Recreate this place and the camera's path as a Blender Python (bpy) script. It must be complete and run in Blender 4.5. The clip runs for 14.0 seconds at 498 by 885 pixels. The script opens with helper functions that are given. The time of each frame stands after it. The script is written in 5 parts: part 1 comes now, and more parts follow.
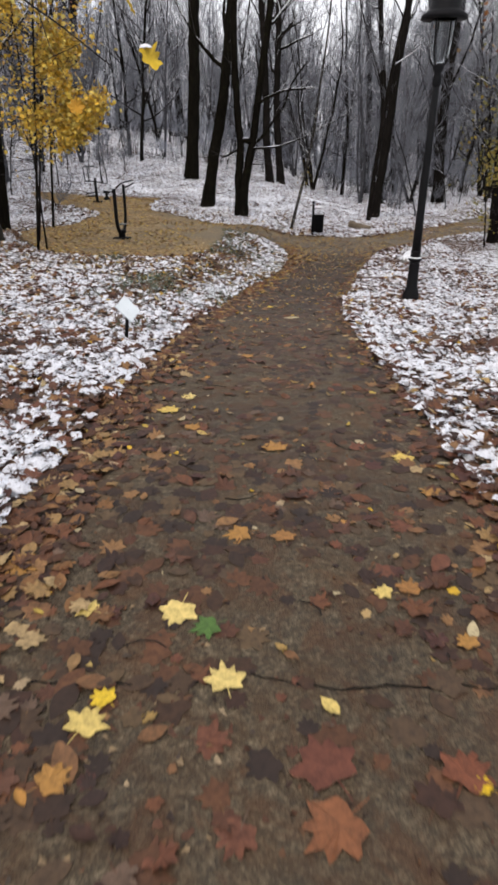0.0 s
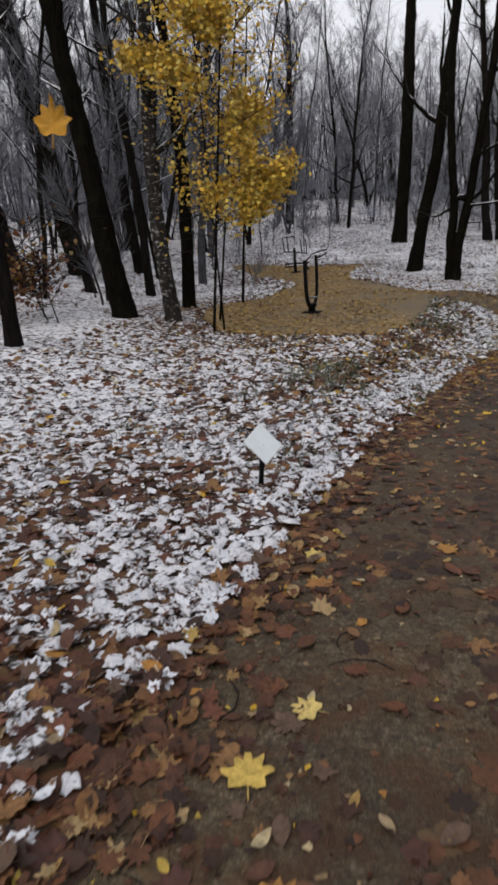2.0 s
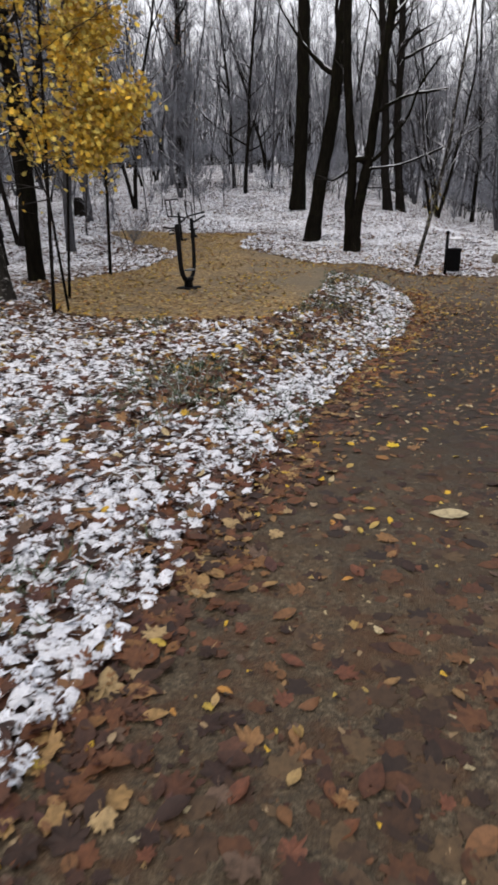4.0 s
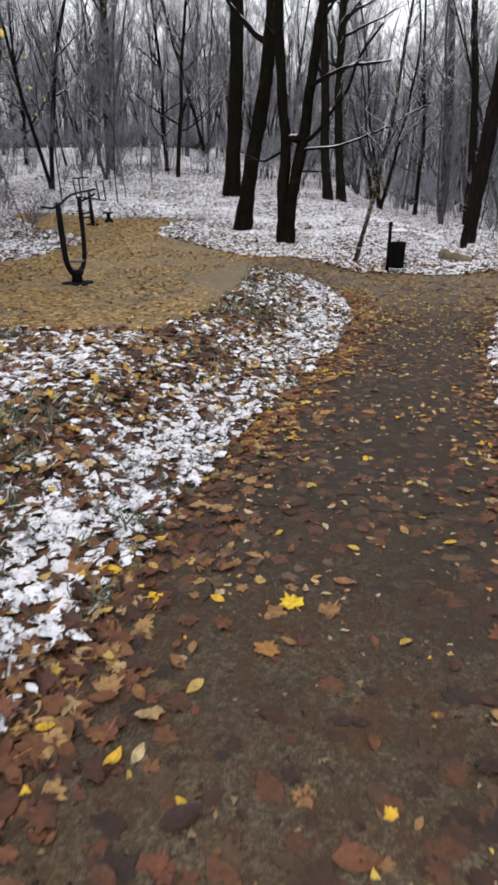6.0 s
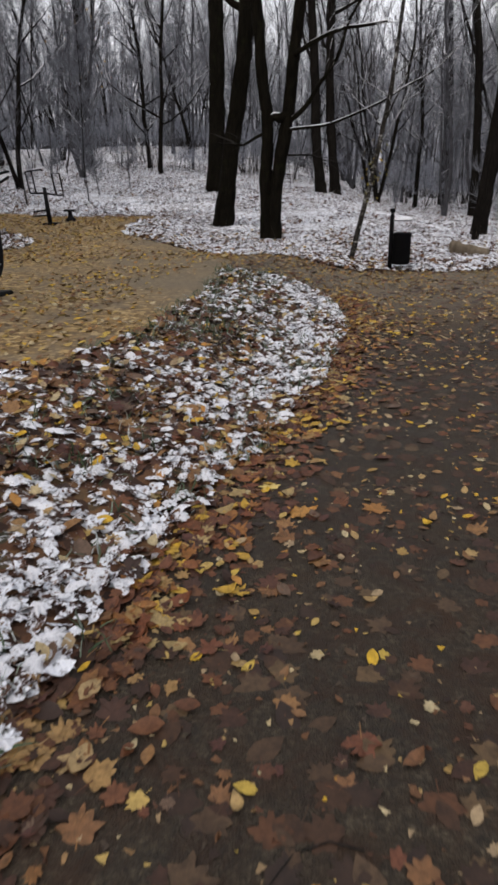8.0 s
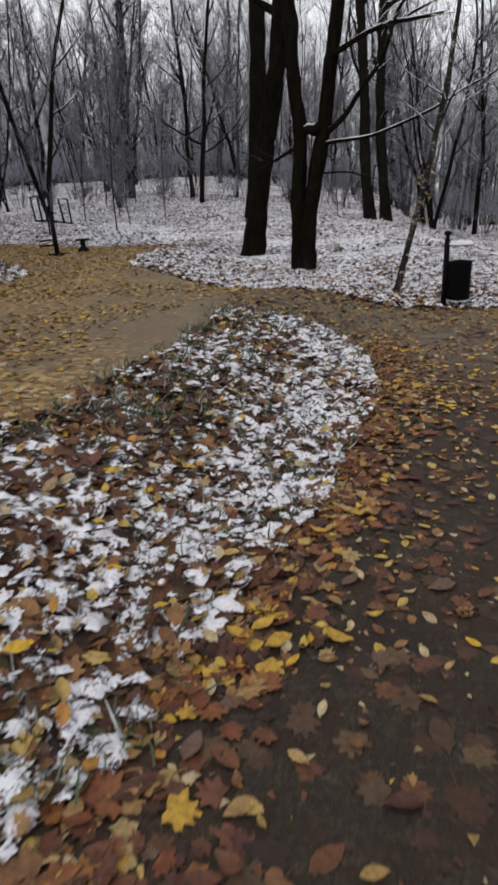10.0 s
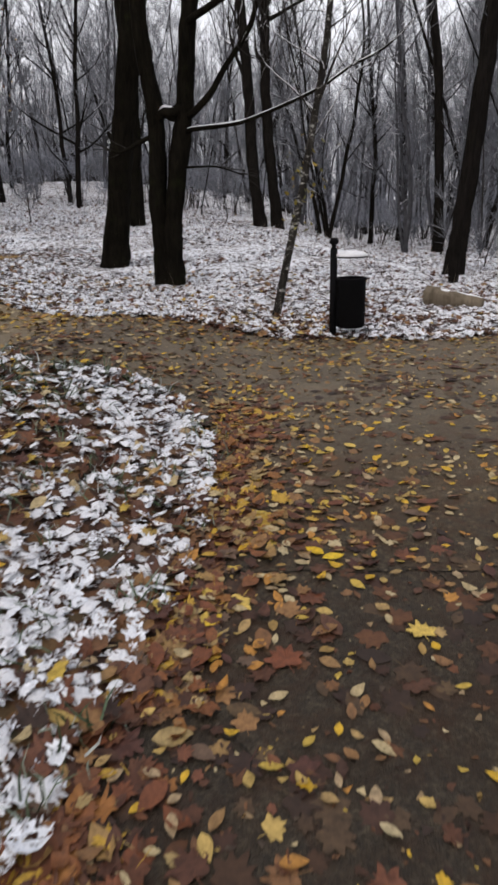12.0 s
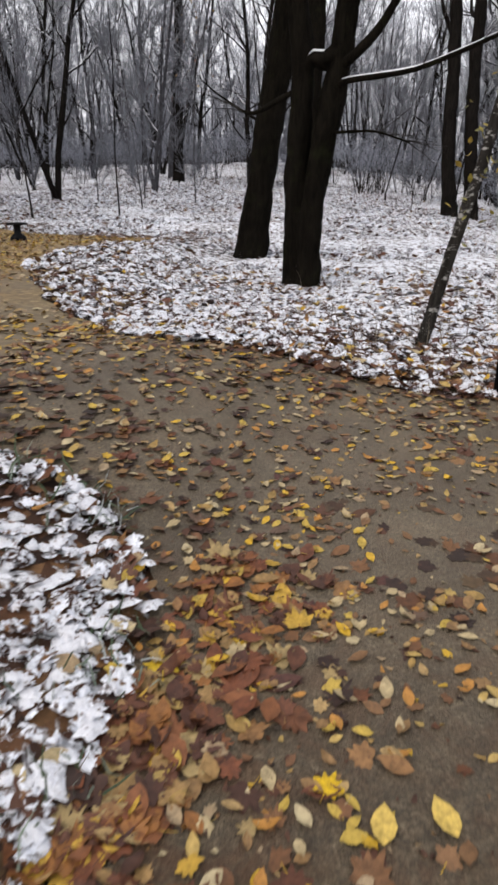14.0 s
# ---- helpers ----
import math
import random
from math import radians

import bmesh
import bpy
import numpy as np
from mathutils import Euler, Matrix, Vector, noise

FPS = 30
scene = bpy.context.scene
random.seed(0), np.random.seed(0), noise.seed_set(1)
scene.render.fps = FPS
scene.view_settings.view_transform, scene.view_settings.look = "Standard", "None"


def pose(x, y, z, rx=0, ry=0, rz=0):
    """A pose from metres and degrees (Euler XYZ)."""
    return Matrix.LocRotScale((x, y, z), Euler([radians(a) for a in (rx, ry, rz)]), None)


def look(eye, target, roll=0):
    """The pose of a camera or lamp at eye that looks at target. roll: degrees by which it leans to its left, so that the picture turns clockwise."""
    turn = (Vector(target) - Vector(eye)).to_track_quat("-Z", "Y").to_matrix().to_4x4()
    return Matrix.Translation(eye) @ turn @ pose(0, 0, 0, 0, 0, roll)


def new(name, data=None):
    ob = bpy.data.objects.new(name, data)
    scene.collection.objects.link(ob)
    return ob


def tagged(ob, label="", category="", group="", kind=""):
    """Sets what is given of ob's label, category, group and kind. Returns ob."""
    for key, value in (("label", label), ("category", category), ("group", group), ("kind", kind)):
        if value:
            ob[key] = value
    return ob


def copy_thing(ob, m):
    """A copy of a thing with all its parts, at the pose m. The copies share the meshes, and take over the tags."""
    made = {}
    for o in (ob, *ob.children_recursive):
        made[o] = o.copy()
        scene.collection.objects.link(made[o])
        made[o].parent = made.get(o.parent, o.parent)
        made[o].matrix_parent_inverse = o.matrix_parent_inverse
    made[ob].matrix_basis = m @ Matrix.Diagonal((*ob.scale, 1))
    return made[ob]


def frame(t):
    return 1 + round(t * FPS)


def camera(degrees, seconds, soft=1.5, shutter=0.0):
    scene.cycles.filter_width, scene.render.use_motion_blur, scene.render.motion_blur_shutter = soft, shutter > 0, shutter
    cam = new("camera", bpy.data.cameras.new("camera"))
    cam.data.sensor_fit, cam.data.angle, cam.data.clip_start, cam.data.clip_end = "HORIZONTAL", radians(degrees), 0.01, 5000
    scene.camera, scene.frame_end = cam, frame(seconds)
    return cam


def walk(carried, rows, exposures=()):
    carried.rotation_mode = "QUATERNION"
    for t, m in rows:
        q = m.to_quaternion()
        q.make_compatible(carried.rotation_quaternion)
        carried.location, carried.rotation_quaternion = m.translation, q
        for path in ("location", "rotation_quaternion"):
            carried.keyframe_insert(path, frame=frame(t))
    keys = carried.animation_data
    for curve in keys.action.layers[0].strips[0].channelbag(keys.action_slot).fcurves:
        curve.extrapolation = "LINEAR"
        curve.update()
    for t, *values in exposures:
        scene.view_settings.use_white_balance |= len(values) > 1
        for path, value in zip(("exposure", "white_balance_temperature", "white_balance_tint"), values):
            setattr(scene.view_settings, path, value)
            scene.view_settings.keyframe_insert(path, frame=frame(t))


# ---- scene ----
cam = camera(43.2, 14.0, soft=3.0, shutter=0.25)
METRES, EYE, TILT, LEAN, TURN = 20.0, 1.5, -25.6, -0.6, 0.0
ROWS = [
    (0.0, 0.0, 0.0, 0.0, 0.0, -0.0, 0.0),
    (0.5, 0.0024, 0.0314, 0.0152, 2.72, 1.82, -0.19),
    (1.0, 0.0044, 0.0653, 0.0281, 7.43, 3.78, -0.85),
    (1.5, 0.0013, 0.0995, 0.0431, 14.9, 4.19, -2.45),
    (2.0, 0.0005, 0.1311, 0.0573, 17.92, 4.68, -3.76),
    (2.5, 0.0004, 0.1635, 0.0693, 18.8, 5.45, -4.78),
    (3.0, 0.0014, 0.1963, 0.0801, 12.4, 4.29, -2.96),
    (3.5, 0.0004, 0.2301, 0.0928, 12.21, 3.07, -2.29),
    (4.0, 0.0038, 0.2641, 0.1036, 9.84, 2.49, -1.83),
    (6.5, 0.0227, 0.4227, 0.1588, 3.74, 1.75, -0.46),
    (7.0, 0.0253, 0.4559, 0.1681, 2.47, 1.92, 0.64),
    (9.5, 0.0465, 0.6207, 0.2231, 10.3, 1.54, -1.35),
    (10.0, 0.0518, 0.6531, 0.2351, 9.94, 4.29, -1.35),
    (10.5, 0.0558, 0.6884, 0.2492, 7.38, 5.85, -1.04),
    (11.0, 0.0621, 0.7229, 0.2625, 1.91, 5.87, 1.54),
    (11.5, 0.0695, 0.7583, 0.2775, 2.32, 5.13, 1.57),
    (12.0, 0.0781, 0.7909, 0.2902, 2.24, 5.01, 1.64),
    (12.5, 0.087, 0.825, 0.305, 5.12, 4.71, -0.04),
    (13.0, 0.0947, 0.8595, 0.319, 9.04, 4.49, -2.17),
    (13.5, 0.0995, 0.8932, 0.334, 16.2, 3.39, -5.88),
    (14.0, 0.1008, 0.9263, 0.3485, 16.77, 3.21, -6.92),
]
walk(cam, [(t, pose(0, 0, EYE, TILT, LEAN, TURN) @ pose(METRES * x, METRES * y, METRES * z, 90 + pitch, roll, yaw)) for t, x, y, z, yaw, pitch, roll in ROWS],
     [(t, stops, 6780, 12) for t, stops in ((0.0, 0.8), (0.5, 0.34), (1.0, 0.18), (1.5, 0.24), (2.5, 0.17), (3.0, 0.5), (4.0, 0.64), (6.5, 0.9), (7.2, 0.65), (9.5, 0.4), (10.5, 0.38), (11.0, 0.4), (11.5, 0.4), (12.5, 0.7), (13.0, 0.68), (14.0, 0.9))])

# ---------------------------------------------------------------- world and light
world = bpy.data.worlds.new("overcast")
scene.world = world
world.use_nodes = True
wn, wl = world.node_tree.nodes, world.node_tree.links
sky = wn.new("ShaderNodeTexSky")
sky.sky_type = "NISHITA"
sky.sun_disc = False
sky.sun_elevation, sky.sun_rotation = radians(32), radians(205)
sky.air_density, sky.dust_density, sky.ozone_density = 1.0, 4.0, 1.0
pale = wn.new("ShaderNodeHueSaturation")
pale.inputs["Saturation"].default_value = 0.50
wl.new(sky.outputs[0], pale.inputs["Color"])
veil = wn.new("ShaderNodeMix")
veil.data_type = "RGBA"
veil.inputs[0].default_value, veil.inputs[7].default_value = 0.75, (5.3, 5.45, 5.9, 1)
wl.new(pale.outputs[0], veil.inputs[6])
wl.new(veil.outputs[2], wn["Background"].inputs["Color"])
wn["Background"].inputs["Strength"].default_value = 0.15

sun = new("sun", bpy.data.lights.new("sun", "SUN"))
sun.data.energy, sun.data.angle, sun.data.color = 0.5, radians(40), (1.0, 0.97, 0.93)
sun.matrix_world = look((0, 0, 60), (14, 30, 0))

# ---------------------------------------------------------------- materials


def material(name, rough=0.8, metal=0.0, spec=0.4):
    m = bpy.data.materials.new(name)
    m.use_nodes = True
    n, l = m.node_tree.nodes, m.node_tree.links
    b = n["Principled BSDF"]
    b.inputs["Roughness"].default_value = rough
    b.inputs["Metallic"].default_value = metal
    b.inputs["Specular IOR Level"].default_value = spec
    return m, n, l, b


def coords(n, l, scale=(1, 1, 1)):
    c, mp = n.new("ShaderNodeTexCoord"), n.new("ShaderNodeMapping")
    mp.inputs["Scale"].default_value = scale
    l.new(c.outputs["Object"], mp.inputs["Vector"])
    return mp.outputs["Vector"]


def noise_tex(n, l, vec, scale, detail=4, rough=0.6, warp=0.0):
    t = n.new("ShaderNodeTexNoise")
    t.inputs["Scale"].default_value, t.inputs["Detail"].default_value = scale, detail
    t.inputs["Roughness"].default_value, t.inputs["Distortion"].default_value = rough, warp
    l.new(vec, t.inputs["Vector"])
    return t.outputs["Fac"]


def ramp(n, l, fac, stops, constant=False):
    r = n.new("ShaderNodeValToRGB")
    r.color_ramp.interpolation = "CONSTANT" if constant else "LINEAR"
    while len(r.color_ramp.elements) < len(stops):
        r.color_ramp.elements.new(0.5)
    for e, (p, c) in zip(r.color_ramp.elements, stops):
        e.position, e.color = p, (*c, 1) if len(c) == 3 else c
    l.new(fac, r.inputs["Fac"])
    return r.outputs["Color"]


def grey(v):
    return (v, v, v)


def mix(n, l, fac, a, b, how="MIX"):
    m = n.new("ShaderNodeMix")
    m.data_type, m.blend_type = "RGBA", how
    for sock, v in ((m.inputs[0], fac), (m.inputs[6], a), (m.inputs[7], b)):
        if isinstance(v, (float, int)):
            sock.default_value = v
        elif isinstance(v, tuple):
            sock.default_value = (*v, 1)
        else:
            l.new(v, sock)
    return m.outputs[2]


def bump(n, l, b, height, strength=0.5, dist=0.02):
    k = n.new("ShaderNodeBump")
    k.inputs["Strength"].default_value, k.inputs["Distance"].default_value = strength, dist
    l.new(height, k.inputs["Height"])
    l.new(k.outputs["Normal"], b.inputs["Normal"])


def voronoi(n, l, vec, scale, out="Color"):
    t = n.new("ShaderNodeTexVoronoi")
    t.inputs["Scale"].default_value = scale
    l.new(vec, t.inputs["Vector"])
    return t.outputs[out]


def litter_ground():
    """Fallen leaves under a thin, broken fall of snow."""
    m, n, l, b = material("snowy_leaf_litter", 0.85, 0, 0.25)
    v = coords(n, l)
    cell = voronoi(n, l, v, 14)
    sep = n.new("ShaderNodeSeparateColor")
    l.new(cell, sep.inputs[0])
    leaf = ramp(n, l, sep.outputs[0], [(0, (.022, .012, .009)), (.35, (.05, .024, .014)), (.6, (.10, .045, .022)), (.85, (.17, .09, .04)), (1, (.035, .035, .02))])
    fine = noise_tex(n, l, v, 60, 3)
    leaf = mix(n, l, 0.5, leaf, ramp(n, l, fine, [(.3, grey(.25)), (.7, grey(1))]), "MULTIPLY")
    cover = noise_tex(n, l, v, 9.5, 5, 0.62, 0.6)
    patch = mix(n, l, .45, noise_tex(n, l, v, 0.8, 4, .6), noise_tex(n, l, v, 0.22, 3, .6))
    add = n.new("ShaderNodeMath")
    add.operation = "MULTIPLY_ADD"
    l.new(patch, add.inputs[0])
    add.inputs[1].default_value = 0.42
    l.new(cover, add.inputs[2])
    depth = n.new("ShaderNodeAttribute")
    depth.attribute_name = "snow_depth"
    more = n.new("ShaderNodeMath")
    l.new(add.outputs[0], more.inputs[0])
    l.new(depth.outputs["Fac"], more.inputs[1])
    snow = ramp(n, l, more.outputs[0], [(.67, grey(0)), (.74, grey(1))])
    white = ramp(n, l, fine, [(.2, (.70, .72, .77)), (.8, (.83, .84, .87))])
    l.new(mix(n, l, snow, leaf, white), b.inputs["Base Color"])
    bump(n, l, b, mix(n, l, 0.55, sep.outputs[1], snow), 0.8, 0.03)
    return m


def asphalt():
    """Old wet asphalt with brown leaf mould worked into it."""
    m, n, l, b = material("wet_asphalt", 0.6, 0, 0.3)
    v = coords(n, l)
    grain = noise_tex(n, l, v, 85, 6, 0.75)
    stone = voronoi(n, l, v, 120, "Distance")
    big = noise_tex(n, l, v, 1.3, 5, 0.65, 0.5)
    mid = noise_tex(n, l, v, 7, 6, 0.75)
    clot = mix(n, l, .5, grain, noise_tex(n, l, v, 34, 5, .7, .4))
    base = ramp(n, l, clot, [(.34, (.012, .009, .007)), (.50, (.080, .060, .036)), (.66, (.27, .21, .13))])
    mould = ramp(n, l, mid, [(.44, grey(0)), (.62, grey(1))])
    base = mix(n, l, mix(n, l, 0.6, (0, 0, 0), mould), base, (.068, .035, .014))
    mats = noise_tex(n, l, v, 3.2, 6, 0.7, 1.2)
    base = mix(n, l, ramp(n, l, mats, [(.50, grey(0)), (.60, grey(.62)), (.72, grey(.75))]), base, mix(n, l, grain, (.020, .010, .005), (.145, .064, .026)))
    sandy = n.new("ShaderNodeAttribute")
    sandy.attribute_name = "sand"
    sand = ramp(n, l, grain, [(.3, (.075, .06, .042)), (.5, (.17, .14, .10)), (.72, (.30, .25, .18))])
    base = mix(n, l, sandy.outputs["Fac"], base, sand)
    wet = n.new("ShaderNodeAttribute")
    wet.attribute_name = "wet"
    base = mix(n, l, wet.outputs["Fac"], base, mix(n, l, 1.0, base, (.34, .34, .36), "MULTIPLY"))
    base = mix(n, l, 0.8, base, ramp(n, l, big, [(.3, grey(.5)), (.7, grey(1.1))]), "MULTIPLY")
    l.new(base, b.inputs["Base Color"])
    l.new(ramp(n, l, big, [(.35, grey(.56)), (.65, grey(.8))]), b.inputs["Roughness"])
    bump(n, l, b, mix(n, l, 0.5, clot, stone), 0.9, 0.010)
    return m


def trodden_leaves():
    """The clearing's ground, thick with small tan leaves."""
    m, n, l, b = material("tan_leaf_ground", 0.85, 0, 0.2)
    v = coords(n, l)
    cell = voronoi(n, l, v, 17)
    sep = n.new("ShaderNodeSeparateColor")
    l.new(cell, sep.inputs[0])
    leaf = ramp(n, l, sep.outputs[0], [(0, (.10, .068, .036)), (.4, (.20, .13, .058)), (.75, (.30, .20, .085)), (.93, (.44, .32, .15))])
    big = noise_tex(n, l, v, 0.8, 4)
    bare = ramp(n, l, big, [(.47, grey(0)), (.62, grey(1))])
    leaf = mix(n, l, mix(n, l, 0.7, (0, 0, 0), bare), leaf, (.15, .12, .085))
    trod = n.new("ShaderNodeAttribute")
    trod.attribute_name = "trod"
    grit = noise_tex(n, l, v, 70, 5, .7)
    leaf = mix(n, l, trod.outputs["Fac"], leaf, ramp(n, l, grit, [(.3, (.085, .068, .046)), (.7, (.22, .18, .125))]))
    l.new(leaf, b.inputs["Base Color"])
    bump(n, l, b, sep.outputs[1], 0.6, 0.02)
    return m


def bark(name, dark, light, scale=1.0, moss=0.0, fleck=0.0):
    m, n, l, b = material(name, 0.95, 0, 0.02)
    v = coords(n, l, (14 * scale, 14 * scale, 2.6 * scale))
    ridge = noise_tex(n, l, v, 1.0, 6, 0.7, 0.8)
    w = coords(n, l)
    col = ramp(n, l, ridge, [(.3, dark), (.7, light)])
    blot = noise_tex(n, l, w, 2.2, 4)
    col = mix(n, l, 0.6, col, ramp(n, l, blot, [(.3, grey(.5)), (.7, grey(1.2))]), "MULTIPLY")
    if moss:
        g = ramp(n, l, noise_tex(n, l, w, 3.1, 5, 0.7), [(.55, grey(0)), (.72, grey(moss))])
        col = mix(n, l, g, col, (.022, .026, .010))
    if fleck:
        f = ramp(n, l, noise_tex(n, l, coords(n, l, (5, 5, 9)), 1.6, 5, 0.75), [(.56, grey(0)), (.62, grey(fleck))])
        col = mix(n, l, f, col, (.42, .41, .39))
    l.new(col, b.inputs["Base Color"])
    bump(n, l, b, ridge, 0.9, 0.03)
    return m


def leaf_material(name, colours, single=False):
    m, n, l, b = material(name, 0.6, 0, 0.3)
    if single:
        fac = n.new("ShaderNodeObjectInfo").outputs["Random"]
    else:
        fac = n.new("ShaderNodeNewGeometry").outputs["Random Per Island"]
    k = len(colours)
    col = ramp(n, l, fac, [(i / k, c) for i, c in enumerate(colours)], True)
    spots = noise_tex(n, l, coords(n, l), 5 if single else 32, 5, 0.75)
    col = mix(n, l, 0.7, col, ramp(n, l, spots, [(.34, grey(.28)), (.52, grey(.85)), (.66, grey(1.2))]), "MULTIPLY")
    l.new(col, b.inputs["Base Color"])
    bump(n, l, b, spots, 0.3, 0.004)
    return m


def snow_material():
    m, n, l, b = material("fresh_snow", 0.75, 0, 0.3)
    v = coords(n, l)
    g = noise_tex(n, l, v, 70, 4, 0.7)
    h = noise_tex(n, l, v, 14, 4, 0.6)
    col = ramp(n, l, g, [(.25, (.66, .68, .73)), (.6, (.82, .83, .86))])
    col = mix(n, l, 0.35, col, ramp(n, l, h, [(.35, (.62, .60, .58)), (.6, grey(1))]), "MULTIPLY")
    l.new(col, b.inputs["Base Color"])
    bump(n, l, b, g, 0.7, 0.012)
    return m


def pad_snow():
    """Snow on the verge, with tips of leaf and crumbs of soil showing through."""
    m, n, l, b = material("speckled_snow", 0.8, 0, 0.2)
    v = coords(n, l)
    g = noise_tex(n, l, v, 70, 4, 0.7)
    white = ramp(n, l, g, [(.25, (.62, .64, .70)), (.6, (.82, .83, .87))])
    crumbs = ramp(n, l, noise_tex(n, l, v, 24, 5, .7, .6), [(.57, grey(0)), (.63, grey(.9))])
    under = ramp(n, l, n.new("ShaderNodeNewGeometry").outputs["Random Per Island"], [(0, (.05, .024, .014)), (.4, (.13, .06, .03)), (.75, (.035, .030, .02))], True)
    l.new(mix(n, l, crumbs, white, under), b.inputs["Base Color"])
    bump(n, l, b, g, 0.9, 0.014)
    return m


def dusted_leaf():
    """A fallen leaf mostly hidden by snow, its brown rim showing."""
    m, n, l, b = material("snow_dusted_leaf", 0.8, 0, 0.2)
    v = coords(n, l)
    g = noise_tex(n, l, v, 38, 4, 0.7)
    fac = n.new("ShaderNodeNewGeometry").outputs["Random Per Island"]
    under = ramp(n, l, fac, [(0, (.05, .022, .013)), (.3, (.10, .045, .02)), (.55, (.18, .09, .04)), (.8, (.035, .03, .022))], True)
    amount = n.new("ShaderNodeMath")
    amount.operation = "MULTIPLY_ADD"
    l.new(fac, amount.inputs[0])
    amount.inputs[1].default_value = .16
    l.new(g, amount.inputs[2])
    white = ramp(n, l, noise_tex(n, l, v, 120, 3), [(.3, (.60, .63, .70)), (.7, (.82, .84, .88))])
    snow = ramp(n, l, amount.outputs[0], [(.50, grey(0)), (.58, grey(1))])
    l.new(mix(n, l, snow, under, white), b.inputs["Base Color"])
    bump(n, l, b, mix(n, l, .6, g, snow), 0.9, 0.012)
    return m


def plain(name, colour, rough=0.5, metal=0.0, wear=0.25, scale=25):
    m, n, l, b = material(name, rough, metal, 0.1)
    g = noise_tex(n, l, coords(n, l), scale, 5, 0.7)
    col = mix(n, l, wear, colour, ramp(n, l, g, [(.3, grey(.4)), (.7, grey(1.3))]), "MULTIPLY")
    l.new(col, b.inputs["Base Color"])
    l.new(ramp(n, l, g, [(.3, grey(max(0, rough - .15))), (.7, grey(min(1, rough + .15)))]), b.inputs["Roughness"])
    bump(n, l, b, g, 0.15, 0.003)
    return m


GROUND, ASPHALT, CLEARING = litter_ground(), asphalt(), trodden_leaves()
SNOW, DUSTED, PAD_SNOW = snow_material(), dusted_leaf(), pad_snow()
OAK_BARK = bark("oak_bark", (.003, .0026, .0022), (.013, .011, .008), 1.0, 0.35)
DARK_BARK = bark("dark_wet_bark", (.004, .0035, .0033), (.019, .016, .014), 1.3, 0.1)
BIRCH_BARK = bark("birch_bark", (.010, .009, .008), (.05, .045, .04), 1.0, 0.0, 0.8)
# bark painted pale and cool so that distance haze sits in its colour
HAZY_BARK = bark("hazy_grey_bark", (.03, .03, .034), (.10, .10, .11), 0.7)
TWIG = bark("twig_bark", (.016, .015, .014), (.055, .050, .047), 2.0)
# far twigs: frost and blue-grey haze both put into the colour
HAZY_FAR_TWIG = bark("frosted_hazy_twigs", (.18, .19, .225), (.42, .44, .50), 1.0)
# mid-distance twigs: light frost, with haze painted in as extra paleness
FROST_HAZE_TWIG = bark("lightly_frosted_hazy_twigs", (.085, .088, .10), (.26, .268, .30), 1.0)
BROWN = [(.085, .034, .018), (.13, .050, .022), (.055, .025, .016), (.17, .082, .035), (.10, .044, .026), (.24, .125, .05), (.035, .018, .013), (.14, .052, .028), (.075, .030, .022), (.12, .075, .05)]
TAN = [(.36, .24, .10), (.42, .29, .09), (.25, .145, .06), (.44, .36, .21), (.30, .19, .06), (.19, .10, .045), (.46, .32, .06), (.15, .07, .032), (.42, .33, .18), (.33, .24, .14), (.55, .34, .03), (.42, .20, .045)]
YELLOW = [(.80, .56, .08), (.70, .43, .05), (.84, .64, .15), (.55, .38, .08), (.78, .47, .05), (.62, .50, .13), (.40, .24, .06)]
BROWN_LEAF, TAN_LEAF = leaf_material("brown_leaves", BROWN), leaf_material("tan_leaves", TAN)
BROWN_ONE, TAN_ONE = leaf_material("brown_leaf", BROWN, True), leaf_material("tan_leaf", TAN, True)
AUTUMN = leaf_material("autumn_leaves", [(.15, .05, .022), (.24, .10, .028), (.10, .038, .02), (.44, .27, .04), (.19, .072, .028), (.28, .17, .065), (.075, .03, .018), (.13, .05, .026), (.32, .23, .10), (.06, .026, .016)])
DEBRIS = leaf_material("leaf_fragments", [(.05, .022, .012), (.085, .036, .018), (.03, .016, .011), (.13, .06, .026), (.065, .045, .03), (.25, .17, .09), (.10, .04, .02)])
RUST_DRIFT = leaf_material("rust_drift", [(.12, .048, .02), (.075, .031, .016), (.045, .021, .012), (.19, .09, .032), (.095, .038, .018), (.055, .024, .014), (.30, .18, .07), (.035, .018, .012), (.13, .05, .022), (.36, .25, .12)])
SODDEN_LEAF = leaf_material("sodden_leaves", [(.050, .024, .012), (.034, .018, .011), (.085, .036, .016), (.060, .034, .018), (.11, .046, .02), (.028, .016, .011), (.075, .045, .024), (.045, .020, .012), (.10, .062, .03)])
YELLOW_LEAF = leaf_material("yellow_leaves", YELLOW)
PALE_ONE = leaf_material("pale_yellow_leaf", [(.62, .46, .14), (.66, .50, .17), (.60, .42, .10)], True)
BRIGHT_ONE = leaf_material("bright_yellow_leaf", [(.62, .40, .015), (.66, .45, .03)], True)
YELLOW_ONE = leaf_material("golden_leaf", [(.58, .29, .025)], True)
GREEN_ONE = leaf_material("green_leaf", [(.07, .14, .03)], True)
RUST_ONE = leaf_material("rust_leaf", [(.17, .055, .026), (.20, .075, .03), (.13, .042, .024)], True)
ORANGE_ONE = leaf_material("orange_leaf", [(.36, .18, .045), (.30, .14, .04)], True)
OLIVE_LEAF = leaf_material("yellow_green_leaves", [(.30, .24, .04), (.22, .20, .05), (.36, .25, .04), (.16, .15, .05)])
